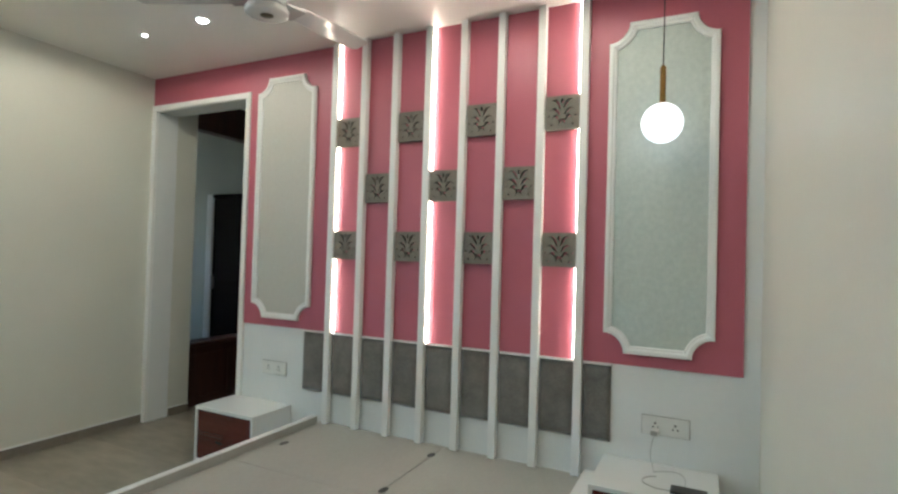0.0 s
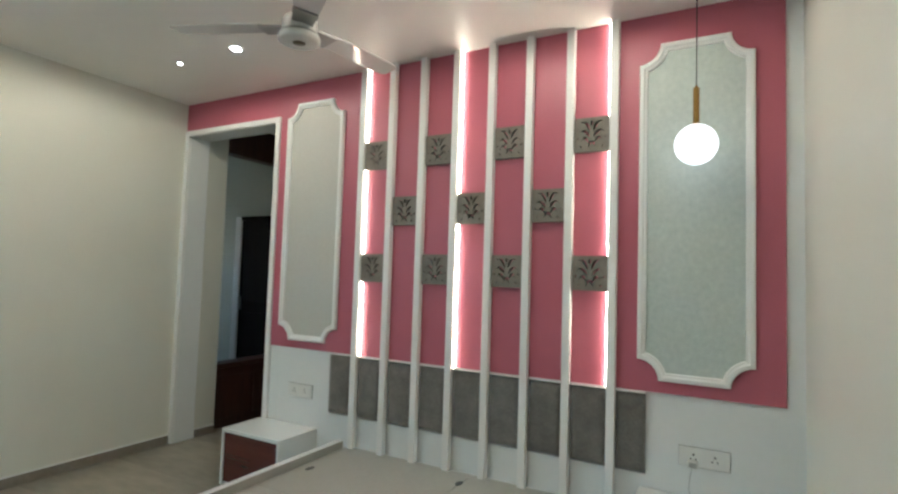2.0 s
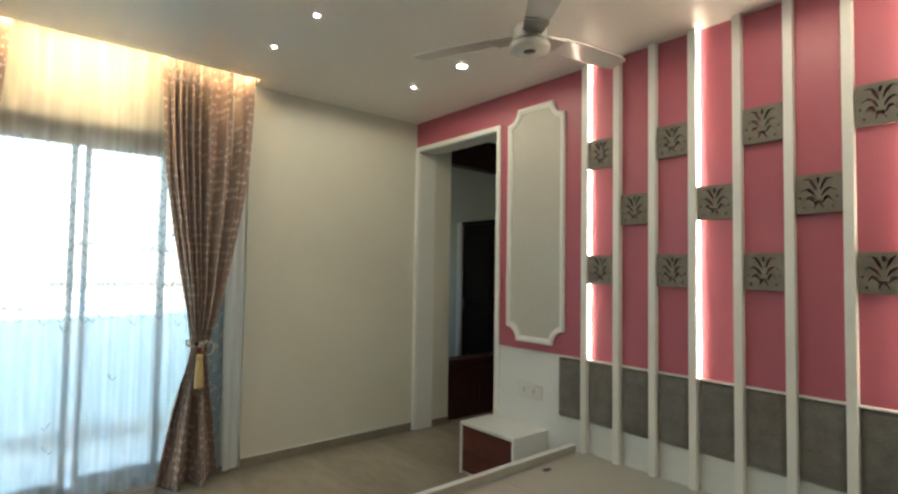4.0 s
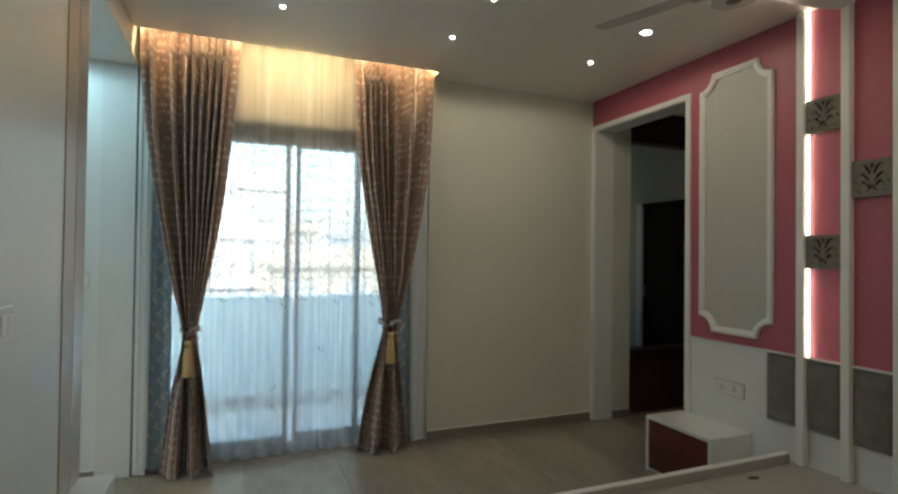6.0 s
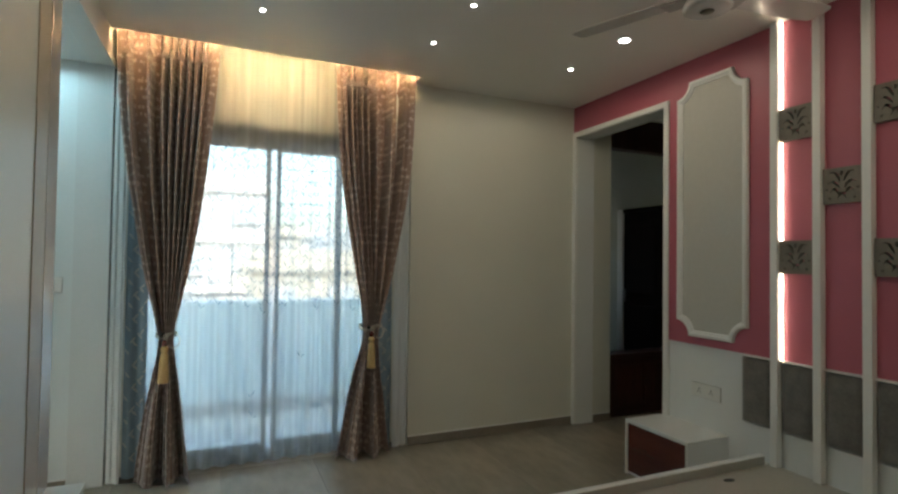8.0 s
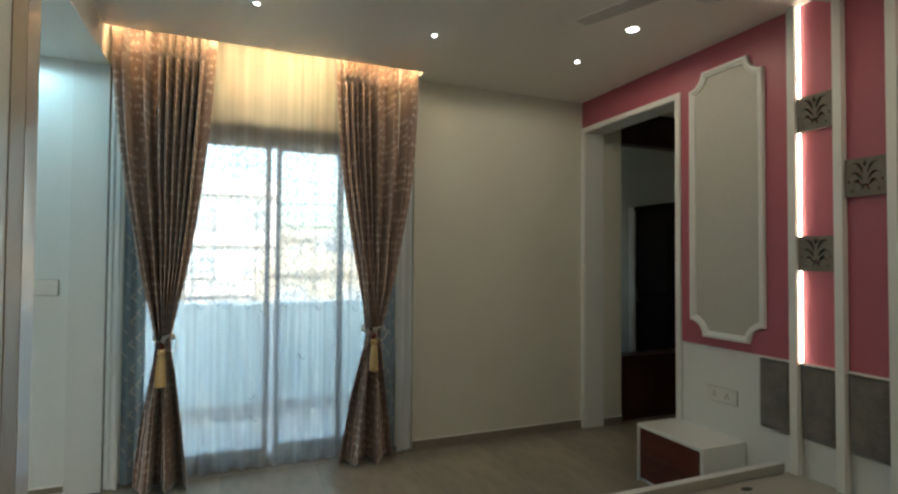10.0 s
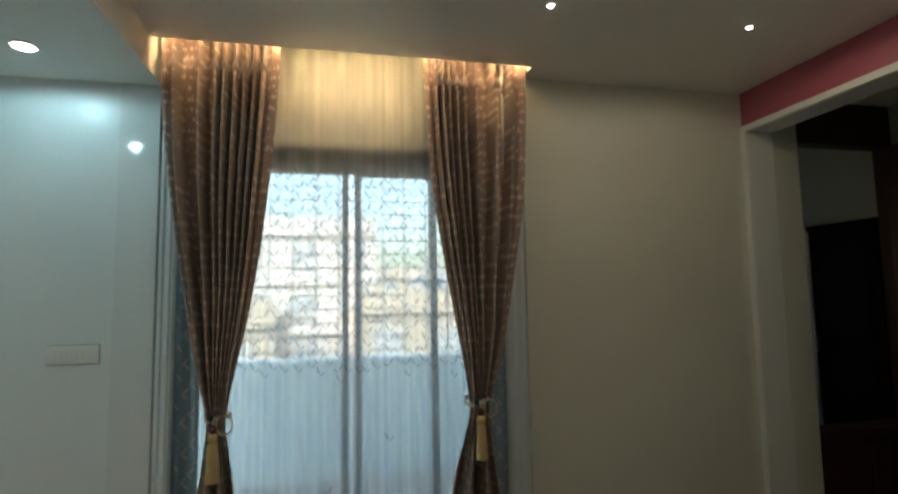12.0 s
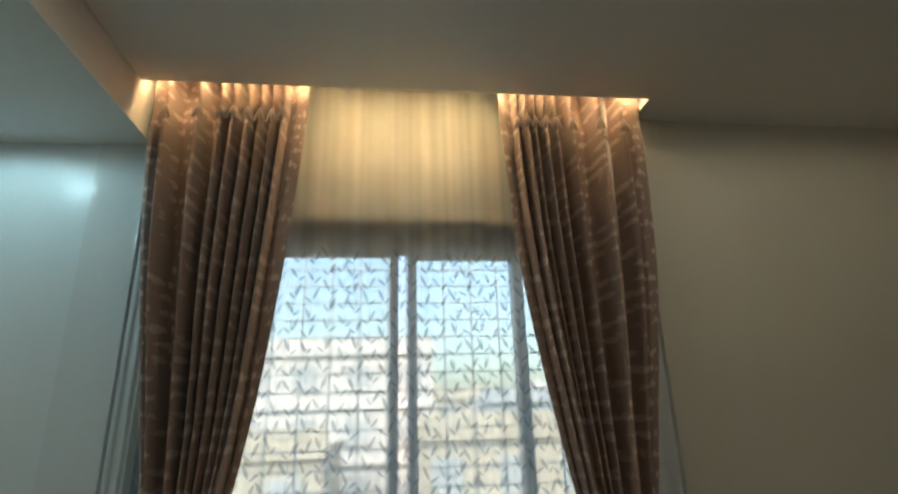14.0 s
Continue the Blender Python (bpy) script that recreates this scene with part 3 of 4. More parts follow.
socket("wall_socket", 0.148, 0.605, 0.214, 0.088, "n", "white double wall socket above the bedside unit", "socket")
socket("wall_socket", -2.367, 0.594, 0.214, 0.088, "n", "white double wall socket above the bedside unit", "socket")
socket("switch_plate", -0.807, 1.230, 0.224, 0.090, "w", "wide white switch plate on pale laminate", "switch")
socket("switch_plate", -1.50, 1.232, 0.09, 0.09, "s", "small white switch plate on the plain wall", "switch")
socket("switch_plate", 1.035, 1.254, 0.085, 0.085, "e", "small white switch plate on the plain wall", "switch")


# ---- bed and bedside units ----
def bed():
    x0, x1, y0, y1, top, deck = -1.967, -0.168, 0.98, Y_N - 0.002, 0.347, 0.295
    t = thing("bed_base", ((x0 + x1) / 2, 2.0, 0), "white storage bed base with bare grey boards, no mattress", "bed")
    part("side_rail", box(x0, x0 + 0.035, y0, y1 - 0.06, 0, top, 0.003), GLOSSY, t)
    part("side_rail", box(x1 - 0.055, x1 + 0.02, y0, y1 - 0.06, 0, top, 0.003), GLOSSY, t)
    part("foot_rail", box(x0 + 0.0355, x1 - 0.0555, y0, y0 + 0.035, 0, top, 0.003), GLOSSY, t)
    part("head_board", box(x0, x1, y1 - 0.058, y1 - 0.0, 0, deck - 0.001, 0.002), GLOSSY, t)
    part("carcass", box(x0 + 0.04, x1 - 0.06, y0 + 0.04, y1 - 0.06, 0.02, deck - 0.02), DECK, t)
    xm, ym, g = -1.035, 2.285, 0.0015
    for a, b, c, d in ((x0 + 0.036, xm, ym, y1 - 0.012), (xm, x1 - 0.056, ym, y1 - 0.012), (x0 + 0.036, xm, y0 + 0.036, ym), (xm, x1 - 0.056, y0 + 0.036, ym)):
        part("lid", box(a + g, b - g, c + g, d - g, deck - 0.018, deck, 0.0015), DECK, t)
    # flat dark discs stand for the small latches on the lids
    for x, y in ((-1.04, 2.87), (-1.03, 2.37), (-1.858, 2.60), (-0.27, 2.60)):
        h = bmesh.new()
        bmesh.ops.create_cone(h, segments=20, radius1=0.034, radius2=0.034, depth=0.0012, cap_ends=True)
        for v in h.verts:
            v.co = Vector((x + v.co.x * 0.55, y + v.co.y, deck + 0.0008 + v.co.z))
        part("lid_latch", h, DARK, t, "dark oval disc standing for a lid latch")
    # grey inner face of the rails
    part("lining", box(x0 + 0.0351, x0 + 0.0358, y0 + 0.04, y1 - 0.06, deck, top - 0.006), DECK, t)


bed()


def bedside(x0, x1, yf, h, label):
    t = thing("bedside_unit", ((x0 + x1) / 2, 2.8, 0), label, "bedside unit", "bedside units")
    yb = Y_N - 0.002
    part("top", box(x0, x1, yf, yb, h - 0.022, h, 0.002), GLOSSY, t)
    part("side", box(x0, x0 + 0.018, yf, yb, 0, h - 0.0222, 0.0015), GLOSSY, t)
    part("side", box(x1 - 0.018, x1, yf, yb, 0, h - 0.0222, 0.0015), GLOSSY, t)
    part("back", box(x0 + 0.0185, x1 - 0.0185, yb - 0.012, yb, 0.02, h - 0.023), GLOSSY, t)
    part("plinth", box(x0 + 0.0185, x1 - 0.0185, yf + 0.02, yf + 0.035, 0, 0.018), GLOSSY, t)
    front = part("drawer", box(x0 + 0.0185, x1 - 0.0185, yf + 0.008, yf + 0.026, 0.02, h - 0.026, 0.0015), MAROON, t, "glossy maroon drawer front")
    part("handle", box(x0 + 0.04, x0 + 0.27, yf - 0.006, yf + 0.0078, h * 0.50, h * 0.50 + 0.022, 0.006), MAROON, front, "slim maroon pull")
    part("drawer_box", box(x0 + 0.03, x1 - 0.03, yf + 0.027, yb - 0.02, 0.04, h - 0.06), DECK, t)


bedside(-2.720, -2.205, 2.693, 0.362, "low white bedside unit with a glossy maroon drawer")
bedside(-0.138, 0.380, 2.625, 0.420, "low white bedside unit with a charger on top")


def charger():
    z = 0.4205
    t = thing("phone_charger", (0.10, Y_N - 0.02, 0.58), "white phone charger in the socket with a loose cable", "charger")
    part("plug", box(0.080, 0.122, Y_N - 0.060, Y_N - 0.0145, 0.566, 0.596, 0.004), PLASTIC, t)
    part("grey_end", box(0.086, 0.116, Y_N - 0.066, Y_N - 0.0605, 0.570, 0.592, 0.002), STEEL, t)
    pts = [(0.10, Y_N - 0.05, 0.565), (0.090, Y_N - 0.055, 0.52), (0.086, Y_N - 0.06, 0.47), (0.10, Y_N - 0.075, z + 0.01)]
    for k in range(24):
        an = 2.4 - k * 0.29
        pts.append((0.165 + (0.075 + 0.001 * k) * math.cos(an), Y_N - 0.19 + 0.085 * math.sin(an) - k * 0.003, z + 0.003 + 0.02 * math.exp(-((k - 6) / 3.0) ** 2)))
    part("cable", tube(pts, 0.0022, 6), GREYCORD, t, smooth=True)
    p = thing("phone", (0.26, 2.78, z), "black phone lying on the white bedside unit", "phone")
    part("body", box(0.190, 0.335, 2.700, 2.785, z, z + 0.0085, 0.003), DARK, p)
    part("screen", box(0.194, 0.331, 2.704, 2.781, z + 0.0086, z + 0.009), DARK, p)


charger()


def pendant():
    x, y, z = 0.118, 2.825, 2.038
    t = thing("pendant_lamp", (x, y, H), "lit white glass globe pendant with a brass stem", "pendant lamp")
    prof = [(0.0915 * math.sin(a), -0.0915 * math.cos(a)) for a in [math.pi * k / 20 for k in range(21)]]
    part("globe", lathe(prof, (x, y, z), 40), GLOBE, t, "lit opal glass globe", smooth=True)
    part("stem", lathe([(0.018, 0.080), (0.018, 0.094), (0.0135, 0.096), (0.0135, 0.258), (0.006, 0.262), (0.004, 0.272)], (x, y, z), 24), BRASS, t, "brass stem", smooth=True)
    part("cord", tube([(x, y, z + 0.27), (x + 0.001, y, 2.5), (x, y, H - 0.02)], 0.0028), DARK, t, "thin dark cord")
    part("canopy", lathe([(0.045, -0.001), (0.045, -0.018), (0.012, -0.026)], (x, y, H), 28), BRASS, t, smooth=True)


pendant()


# ---- ceiling things ----
def downlight(x, y, z, r, watts, label, colour=LAMP_COLOUR):
    t = thing("downlight", (x, y, z), label, "downlight", "ceiling downlights")
    part("rim", lathe([(r * 0.72, -0.0005), (r * 0.72, -0.003), (r * 0.8, -0.006), (r, -0.004), (r, -0.0005)], (x, y, z), 28), RIM, t, smooth=True)
    part("lens", lathe([(r * 0.71, -0.004), (r * 0.70, -0.0065), (r * 0.55, -0.009), (r * 0.3, -0.0105)], (x, y, z), 28), LENS, t, "lit lens")
    d = bpy.data.lights.new("downlight_lamp", "SPOT")
    d.energy, d.color, d.spot_size, d.spot_blend, d.shadow_soft_size = watts, colour, radians(179), 0.25, r * 0.7
    lamp = new("downlight_lamp", d)
    lamp.parent = t
    lamp.location = (0, 0, -0.02)


# the unseen east-end lamps mirror the west ones, added to brighten that side
for x, y in ((-2.423, 2.400), (-0.787, 2.400)):
    downlight(x, y, H, 0.042, BIG_W, "lit round downlight, larger and brighter")
# the last three are the unseen mirrored ones
for x, y in ((-2.967, 2.406), (-2.959, 1.360), (-2.957, 0.350), (-2.418, 1.373), (-0.243, 2.406), (-0.243, 1.360), (-0.792, 1.373)):
    downlight(x, y, H, 0.019, DOWN_W, "lit small round downlight")
downlight(-3.39, -0.90, Z_LOW, 0.06, RECESS_W, "lit round downlight in the recess ceiling", (0.56, 0.92, 1.0))
downlight(-2.62, -0.957, Z_LOW, 0.035, RECESS_W * 0.5, "lit round downlight in the recess ceiling", (0.56, 0.92, 1.0))


def fan():
    x, y, z = -1.447, 1.952, 2.434
    t = thing("ceiling_fan", (x, y, H), "white three-blade ceiling fan with grey brackets, at rest", "ceiling fan")
    part("canopy", lathe([(0.055, -0.001), (0.055, -0.02), (0.035, -0.06), (0.014, -0.075)], (x, y, H), 28), FANWHITE, t, smooth=True)
    part("downrod", lathe([(0.011, 0.12), (0.011, H - z - 0.06)], (x, y, z), 16), FANWHITE, t, smooth=True)
    motor = part("motor", lathe([(0.030, 0.001), (0.084, 0.002), (0.092, 0.008), (0.093, 0.026), (0.088, 0.032), (0.078, 0.036), (0.078, 0.095), (0.070, 0.11), (0.03, 0.125)], (x, y, z), 44), FANWHITE, t, smooth=True)
    part("trim_ring", lathe([(0.0785, 0.034), (0.0825, 0.036), (0.0825, 0.044), (0.0785, 0.046)], (x, y, z), 40), FANGREY, motor, smooth=True)
    part("hub_cap", lathe([(0.004, -0.004), (0.026, -0.003), (0.029, 0.0)], (x, y, z), 28), FANDARK, motor, "dark bronze hub cap", smooth=True)
    for k in range(3):
        an = radians(82 + 120 * k)
        c, s = math.cos(an), math.sin(an)

        def at(r, w, h):
            return (x + r * c - w * s, y + r * s + w * c, z + h)

        def bar(stations, section):
            bm = bmesh.new()
            rows = [[bm.verts.new(at(r, q * wd, 0.075 - q * wd * 0.16 + dh)) for q, dh in section] for r, wd in stations]
            m = len(section)
            for a, b in zip(rows, rows[1:]):
                for i in range(m):
                    bm.faces.new((a[i], a[(i + 1) % m], b[(i + 1) % m], b[i]))
            bm.faces.new(rows[0])
            bm.faces.new(rows[-1])
            bmesh.ops.recalc_face_normals(bm, faces=bm.faces)
            return bm

        blade = part("blade", bar(((0.150, 0.050), (0.20, 0.056), (0.36, 0.062), (0.52, 0.060), (0.585, 0.054), (0.60, 0.040)), ((-1, 0), (-0.4, 0.004), (0.3, 0.006), (1, 0.003), (1, -0.001), (-1, -0.004))), FANWHITE, t)
        part("bracket", bar(((0.070, 0.046), (0.11, 0.048), (0.165, 0.054), (0.175, 0.050)), ((-1, -0.006), (1, -0.003), (1, -0.012), (-1, -0.015))), FANGREY, blade, "grey metal bracket")


fan()

cove = thing("cove_light", (SLOT_X - 0.03, 0.5, H + 0.15), "warm light strip hidden in the curtain slot", "light strip")
part("strip", box(SLOT_X - 0.022, SLOT_X - 0.007, SLOT_Y0 + 0.01, SLOT_Y1 - 0.01, H + 0.060, H + 0.062), COVE, cove, "lit warm strip")
part("channel", box(SLOT_X - 0.024, SLOT_X - 0.0005, SLOT_Y0 + 0.008, SLOT_Y1 - 0.008, H + 0.0625, H + 0.072), PLASTIC, cove)


# ---- television side ----
def console():
    t = thing("low_console", (-1.2, -0.4, 0), "narrow white glossy console along the wall", "console")
    part("top", box(X_END + 0.0, 0.2, Y_S + 0.005, -0.264, 0.568, 0.59, 0.002), GLOSSY, t)
    part("body", box(X_END + 0.01, 0.19, Y_S + 0.005, -0.281, 0.10, 0.5675, 0.002), GLOSSY, t)
    for i in range(4):
        part("drawer", box(X_END + 0.02 + i * 0.59, X_END + 0.605 + i * 0.59, -0.2805, -0.267, 0.12, 0.56, 0.002), GLOSSY, t)
    for i in range(3):
        part("foot", box(X_END + 0.06 + i * 1.1, X_END + 0.12 + i * 1.1, Y_S + 0.02, -0.30, 0.0, 0.0995, 0.002), GLOSSY, t)


console()


# ---- window and curtains ----
def window():
    y0, y1, zt = -0.365, 1.395, 2.33
    t = tagged(thing("window_1", (X_WIN - 0.05, 0.515, 0), "full-height sliding balcony window in a dark frame", "window"), kind="structure")
    part("window_frame", add_box(add_box(add_box(box(X_WIN - 0.11, X_WIN - 0.01, y0, y1, 2.222, zt - 0.002, 0.003), X_WIN - 0.11, X_WIN - 0.01, y0, y0 + 0.05, 0.035, 2.2215, 0.003), X_WIN - 0.11, X_WIN - 0.01, y1 - 0.05, y1, 0.035, 2.2215, 0.003), X_WIN - 0.11, X_WIN - 0.01, y0, y1, 0.0, 0.0345, 0.003), ALU, t)
    part("head_lip", box(X_WIN - 0.0305, X_WIN - 0.0102, y0 + 0.051, y1 - 0.051, 2.183, 2.2218, 0.002), ALU, t)
    for a, b, x in ((y0 + 0.05, 0.495, X_WIN - 0.045), (0.535, y1 - 0.05, X_WIN - 0.085)):
        s = part("sash", add_box(add_box(add_box(box(x - 0.014, x + 0.014, a, a + 0.034, 0.036, 2.220, 0.002), x - 0.014, x + 0.014, b - 0.034, b, 0.036, 2.220, 0.002), x - 0.014, x + 0.014, a + 0.0345, b - 0.0345, 2.182, 2.220, 0.002), x - 0.014, x + 0.014, a + 0.0345, b - 0.0345, 0.036, 0.10, 0.002), PALEALU, t)
        p = part("pane", box(x - 0.003, x + 0.003, a + 0.033, b - 0.033, 0.098, 2.184), GLASS, s)
        p.visible_shadow = False
    part("mullion", box(X_WIN - 0.10, X_WIN - 0.02, 0.965, 1.003, 0.036, 2.217, 0.002), PALEALU, t)


window()


def spline(zs, ks, z):
    """Smooth curve through the values ks at the falling heights zs."""
    for i in range(len(zs) - 1):
        if zs[i] >= z >= zs[i + 1]:
            h = zs[i] - zs[i + 1]
            f = (zs[i] - z) / h
            m0 = (ks[i + 1] - ks[max(i - 1, 0)]) / (zs[max(i - 1, 0)] - zs[i + 1]) * h
            j = min(i + 2, len(ks) - 1)
            m1 = (ks[j] - ks[i]) / (zs[i] - zs[j]) * h
            return (2 * f ** 3 - 3 * f * f + 1) * ks[i] + (f ** 3 - 2 * f * f + f) * m0 + (3 * f * f - 2 * f ** 3) * ks[i + 1] + (f ** 3 - f * f) * m1
    return ks[0] if z > zs[0] else ks[-1]


def sheet(rows, cols, place, uvscale, name, mat, parent, thick=0.0, label=""):
    """A cloth from a function of two fractions."""
    bm = bmesh.new()
    uvl = bm.loops.layers.uv.new("UVMap")
    grid = [[bm.verts.new(place(i / cols, j / rows)) for i in range(cols + 1)] for j in range(rows + 1)]
    for j in range(rows):
        for i in range(cols):
            f = bm.faces.new((grid[j][i], grid[j + 1][i], grid[j + 1][i + 1], grid[j][i + 1]))
            f.smooth = True
            for lp, (a, b) in zip(f.loops, ((i, j), (i, j + 1), (i + 1, j + 1), (i + 1, j))):
                lp[uvl].uv = (a / cols * uvscale[0], -b / rows * uvscale[1])
    ob = part(name, bm, mat, parent, label, smooth=True)
    if thick:
        so = ob.modifiers.new("thickness", "SOLIDIFY")
        so.thickness, so.offset = thick, 0
    return ob


def drape(left, right, pleats, seed, tie_y, label):
    """A heavy pleated curtain gathered by a tie: left and right edges by height."""
    zs = [2.91, 2.5, 2.0, 1.4, 0.93, 0.82, 0.45, 0.010]
    t = thing("drape", (-3.62, tie_y, 0), label, "curtain", "heavy drapes")
    rnd = random.Random(seed)
    crest = [rnd.uniform(0.85, 1.2) for _ in pleats]

    def wave(u):
        """Narrow crests at the pleats, deep hollows between them, flat flaps outside."""
        d, c = min((abs(u - p), c) for p, c in zip(pleats, crest))
        w = -1.0 + (1.0 + c) * math.exp(-(d / 0.023) ** 2)
        if u < pleats[0] or u > pleats[-1]:
            w = max(w, 0.45 * min(1.0, max(0.0, d - 0.02) / 0.05))
        return w

    def place(u, v):
        z = zs[0] - v * (zs[0] - zs[-1])
        a, b = spline(zs, left, z), spline(zs, right, z)
        fold = wave(u + 0.012 * math.sin(z * 2.3 + seed) * min(1.0, (2.91 - z)))
        low = min(1.0, max(0.0, (0.84 - z) / 0.30))
        fold = fold * (1 - 0.75 * low) + 0.9 * low * math.sin(2 * math.pi * 2.5 * u + 1.2 + seed)
        tight = math.exp(-((z - 0.90) / 0.22) ** 2)
        depth = 0.072 * (1 - 0.5 * tight) + 0.012 * (1 if z < 0.6 else 0) * min(1, (0.6 - z) / 0.4)
        head = math.exp(-((z - 2.68) / 0.05) ** 2)
        depth *= 1 - 0.35 * head
        x = -3.645 - 0.045 * max(0.0, (z - 1.2) / 1.7) + fold * depth + 0.045 * tight + 0.012 * noise.noise((u * 6, z * 1.1, seed))
        # the cloth belly hangs a little towards the room over the tie
        x += 0.05 * math.exp(-((z - 1.15) / 0.30) ** 2)
        y = a + (b - a) * (u + 0.006 * noise.noise((u * 9, z * 1.5, seed + 3)))
        return (x, y, z + (0.012 * noise.noise((u * 5, seed, 0)) if v > 0.99 else 0))

    sheet(110, 190, place, (1.5, 2.94), "cloth", BROCADE, t, 0.003)
    for u in pleats:
        p = Vector(place(u, (zs[0] - 2.66) / (zs[0] - zs[-1])))
        bm = bmesh.new()
        for s in (-1, 0, 1):
            bmesh.ops.create_uvsphere(bm, u_segments=8, v_segments=8, radius=1.0, matrix=Matrix.LocRotScale((p.x + 0.008, p.y + s * 0.009, p.z + 0.01), Euler((s * 0.35, 0, 0)), (0.009, 0.007, 0.032)))
        part("pinch_pleat", bm, BROCADE, t, smooth=True)
    # rope tie with its loose loop
    tie = thing("curtain_tie", (-3.57, tie_y, 0.93), "pale rope tie-back with a cream tassel", "curtain tie", "rope ties")
    ha = (spline(zs, right, 0.93) - spline(zs, left, 0.93)) / 2 + 0.012
    cy = (spline(zs, right, 0.93) + spline(zs, left, 0.93)) / 2
    for dz in (0.0, 0.012):
        ring = [(-3.60 + 0.062 * math.cos(q), cy + ha * math.sin(q), 0.925 + dz + 0.012 * math.sin(q * 2)) for q in [2 * math.pi * k / 40 for k in range(41)]]
        part("rope", tube(ring, 0.0055, 8), ROPE, tie, smooth=True)
    loop = [(-3.535, cy + ha * 0.4 + 0.035 * math.sin(q) + 0.02, 0.90 + 0.045 * math.cos(q)) for q in [2 * math.pi * k / 24 for k in range(25)]]
    part("loop", tube(loop, 0.004, 8), ROPE, tie, smooth=True)
    part("knob", lathe([(0.004, -0.014), (0.011, -0.010), (0.014, 0.0), (0.011, 0.010), (0.004, 0.014)], (-3.528, cy - ha * 0.35, 0.935), 16), DARK, tie, "dark wooden knob", smooth=True)
    tx, ty = -3.522, cy - 0.005
    part("cord", tube([(tx - 0.012, ty, 0.93), (tx, ty, 0.89), (tx, ty, 0.83)], 0.005), ROPE, tie, smooth=True)
    tas = part("tassel", lathe([(0.012, 0.085), (0.022, 0.075), (0.024, 0.055), (0.014, 0.045), (0.022, 0.035), (0.025, 0.0), (0.031, -0.125), (0.029, -0.134), (0.01, -0.136)], (tx, ty, 0.785), 26), CREAM, tie, "cream tassel", smooth=True)
    part("bead", lathe([(0.006, 0.0), (0.017, 0.010), (0.019, 0.022), (0.012, 0.036), (0.006, 0.042)], (tx, ty, 0.865), 18), MAROON, tas, "dark wooden bead", smooth=True)


drape([-0.440, -0.425, -0.372, -0.270, -0.166, -0.172, -0.240, -0.292], [0.142, 0.128, 0.085, 0.008, -0.078, -0.072, -0.025, 0.026], [0.10, 0.31, 0.45, 0.53, 0.62, 0.70, 0.78, 0.86], 3, -0.12, "taupe patterned drape gathered by a rope tie")
drape([0.895, 0.910, 0.945, 1.032, 1.098, 1.092, 1.015, 0.932], [1.500, 1.492, 1.456, 1.338, 1.214, 1.215, 1.275, 1.326], [0.11, 0.17, 0.23, 0.30, 0.38, 0.49, 0.68, 0.86], 8, 1.15, "taupe patterned drape gathered by a rope tie, beside the plain wall")


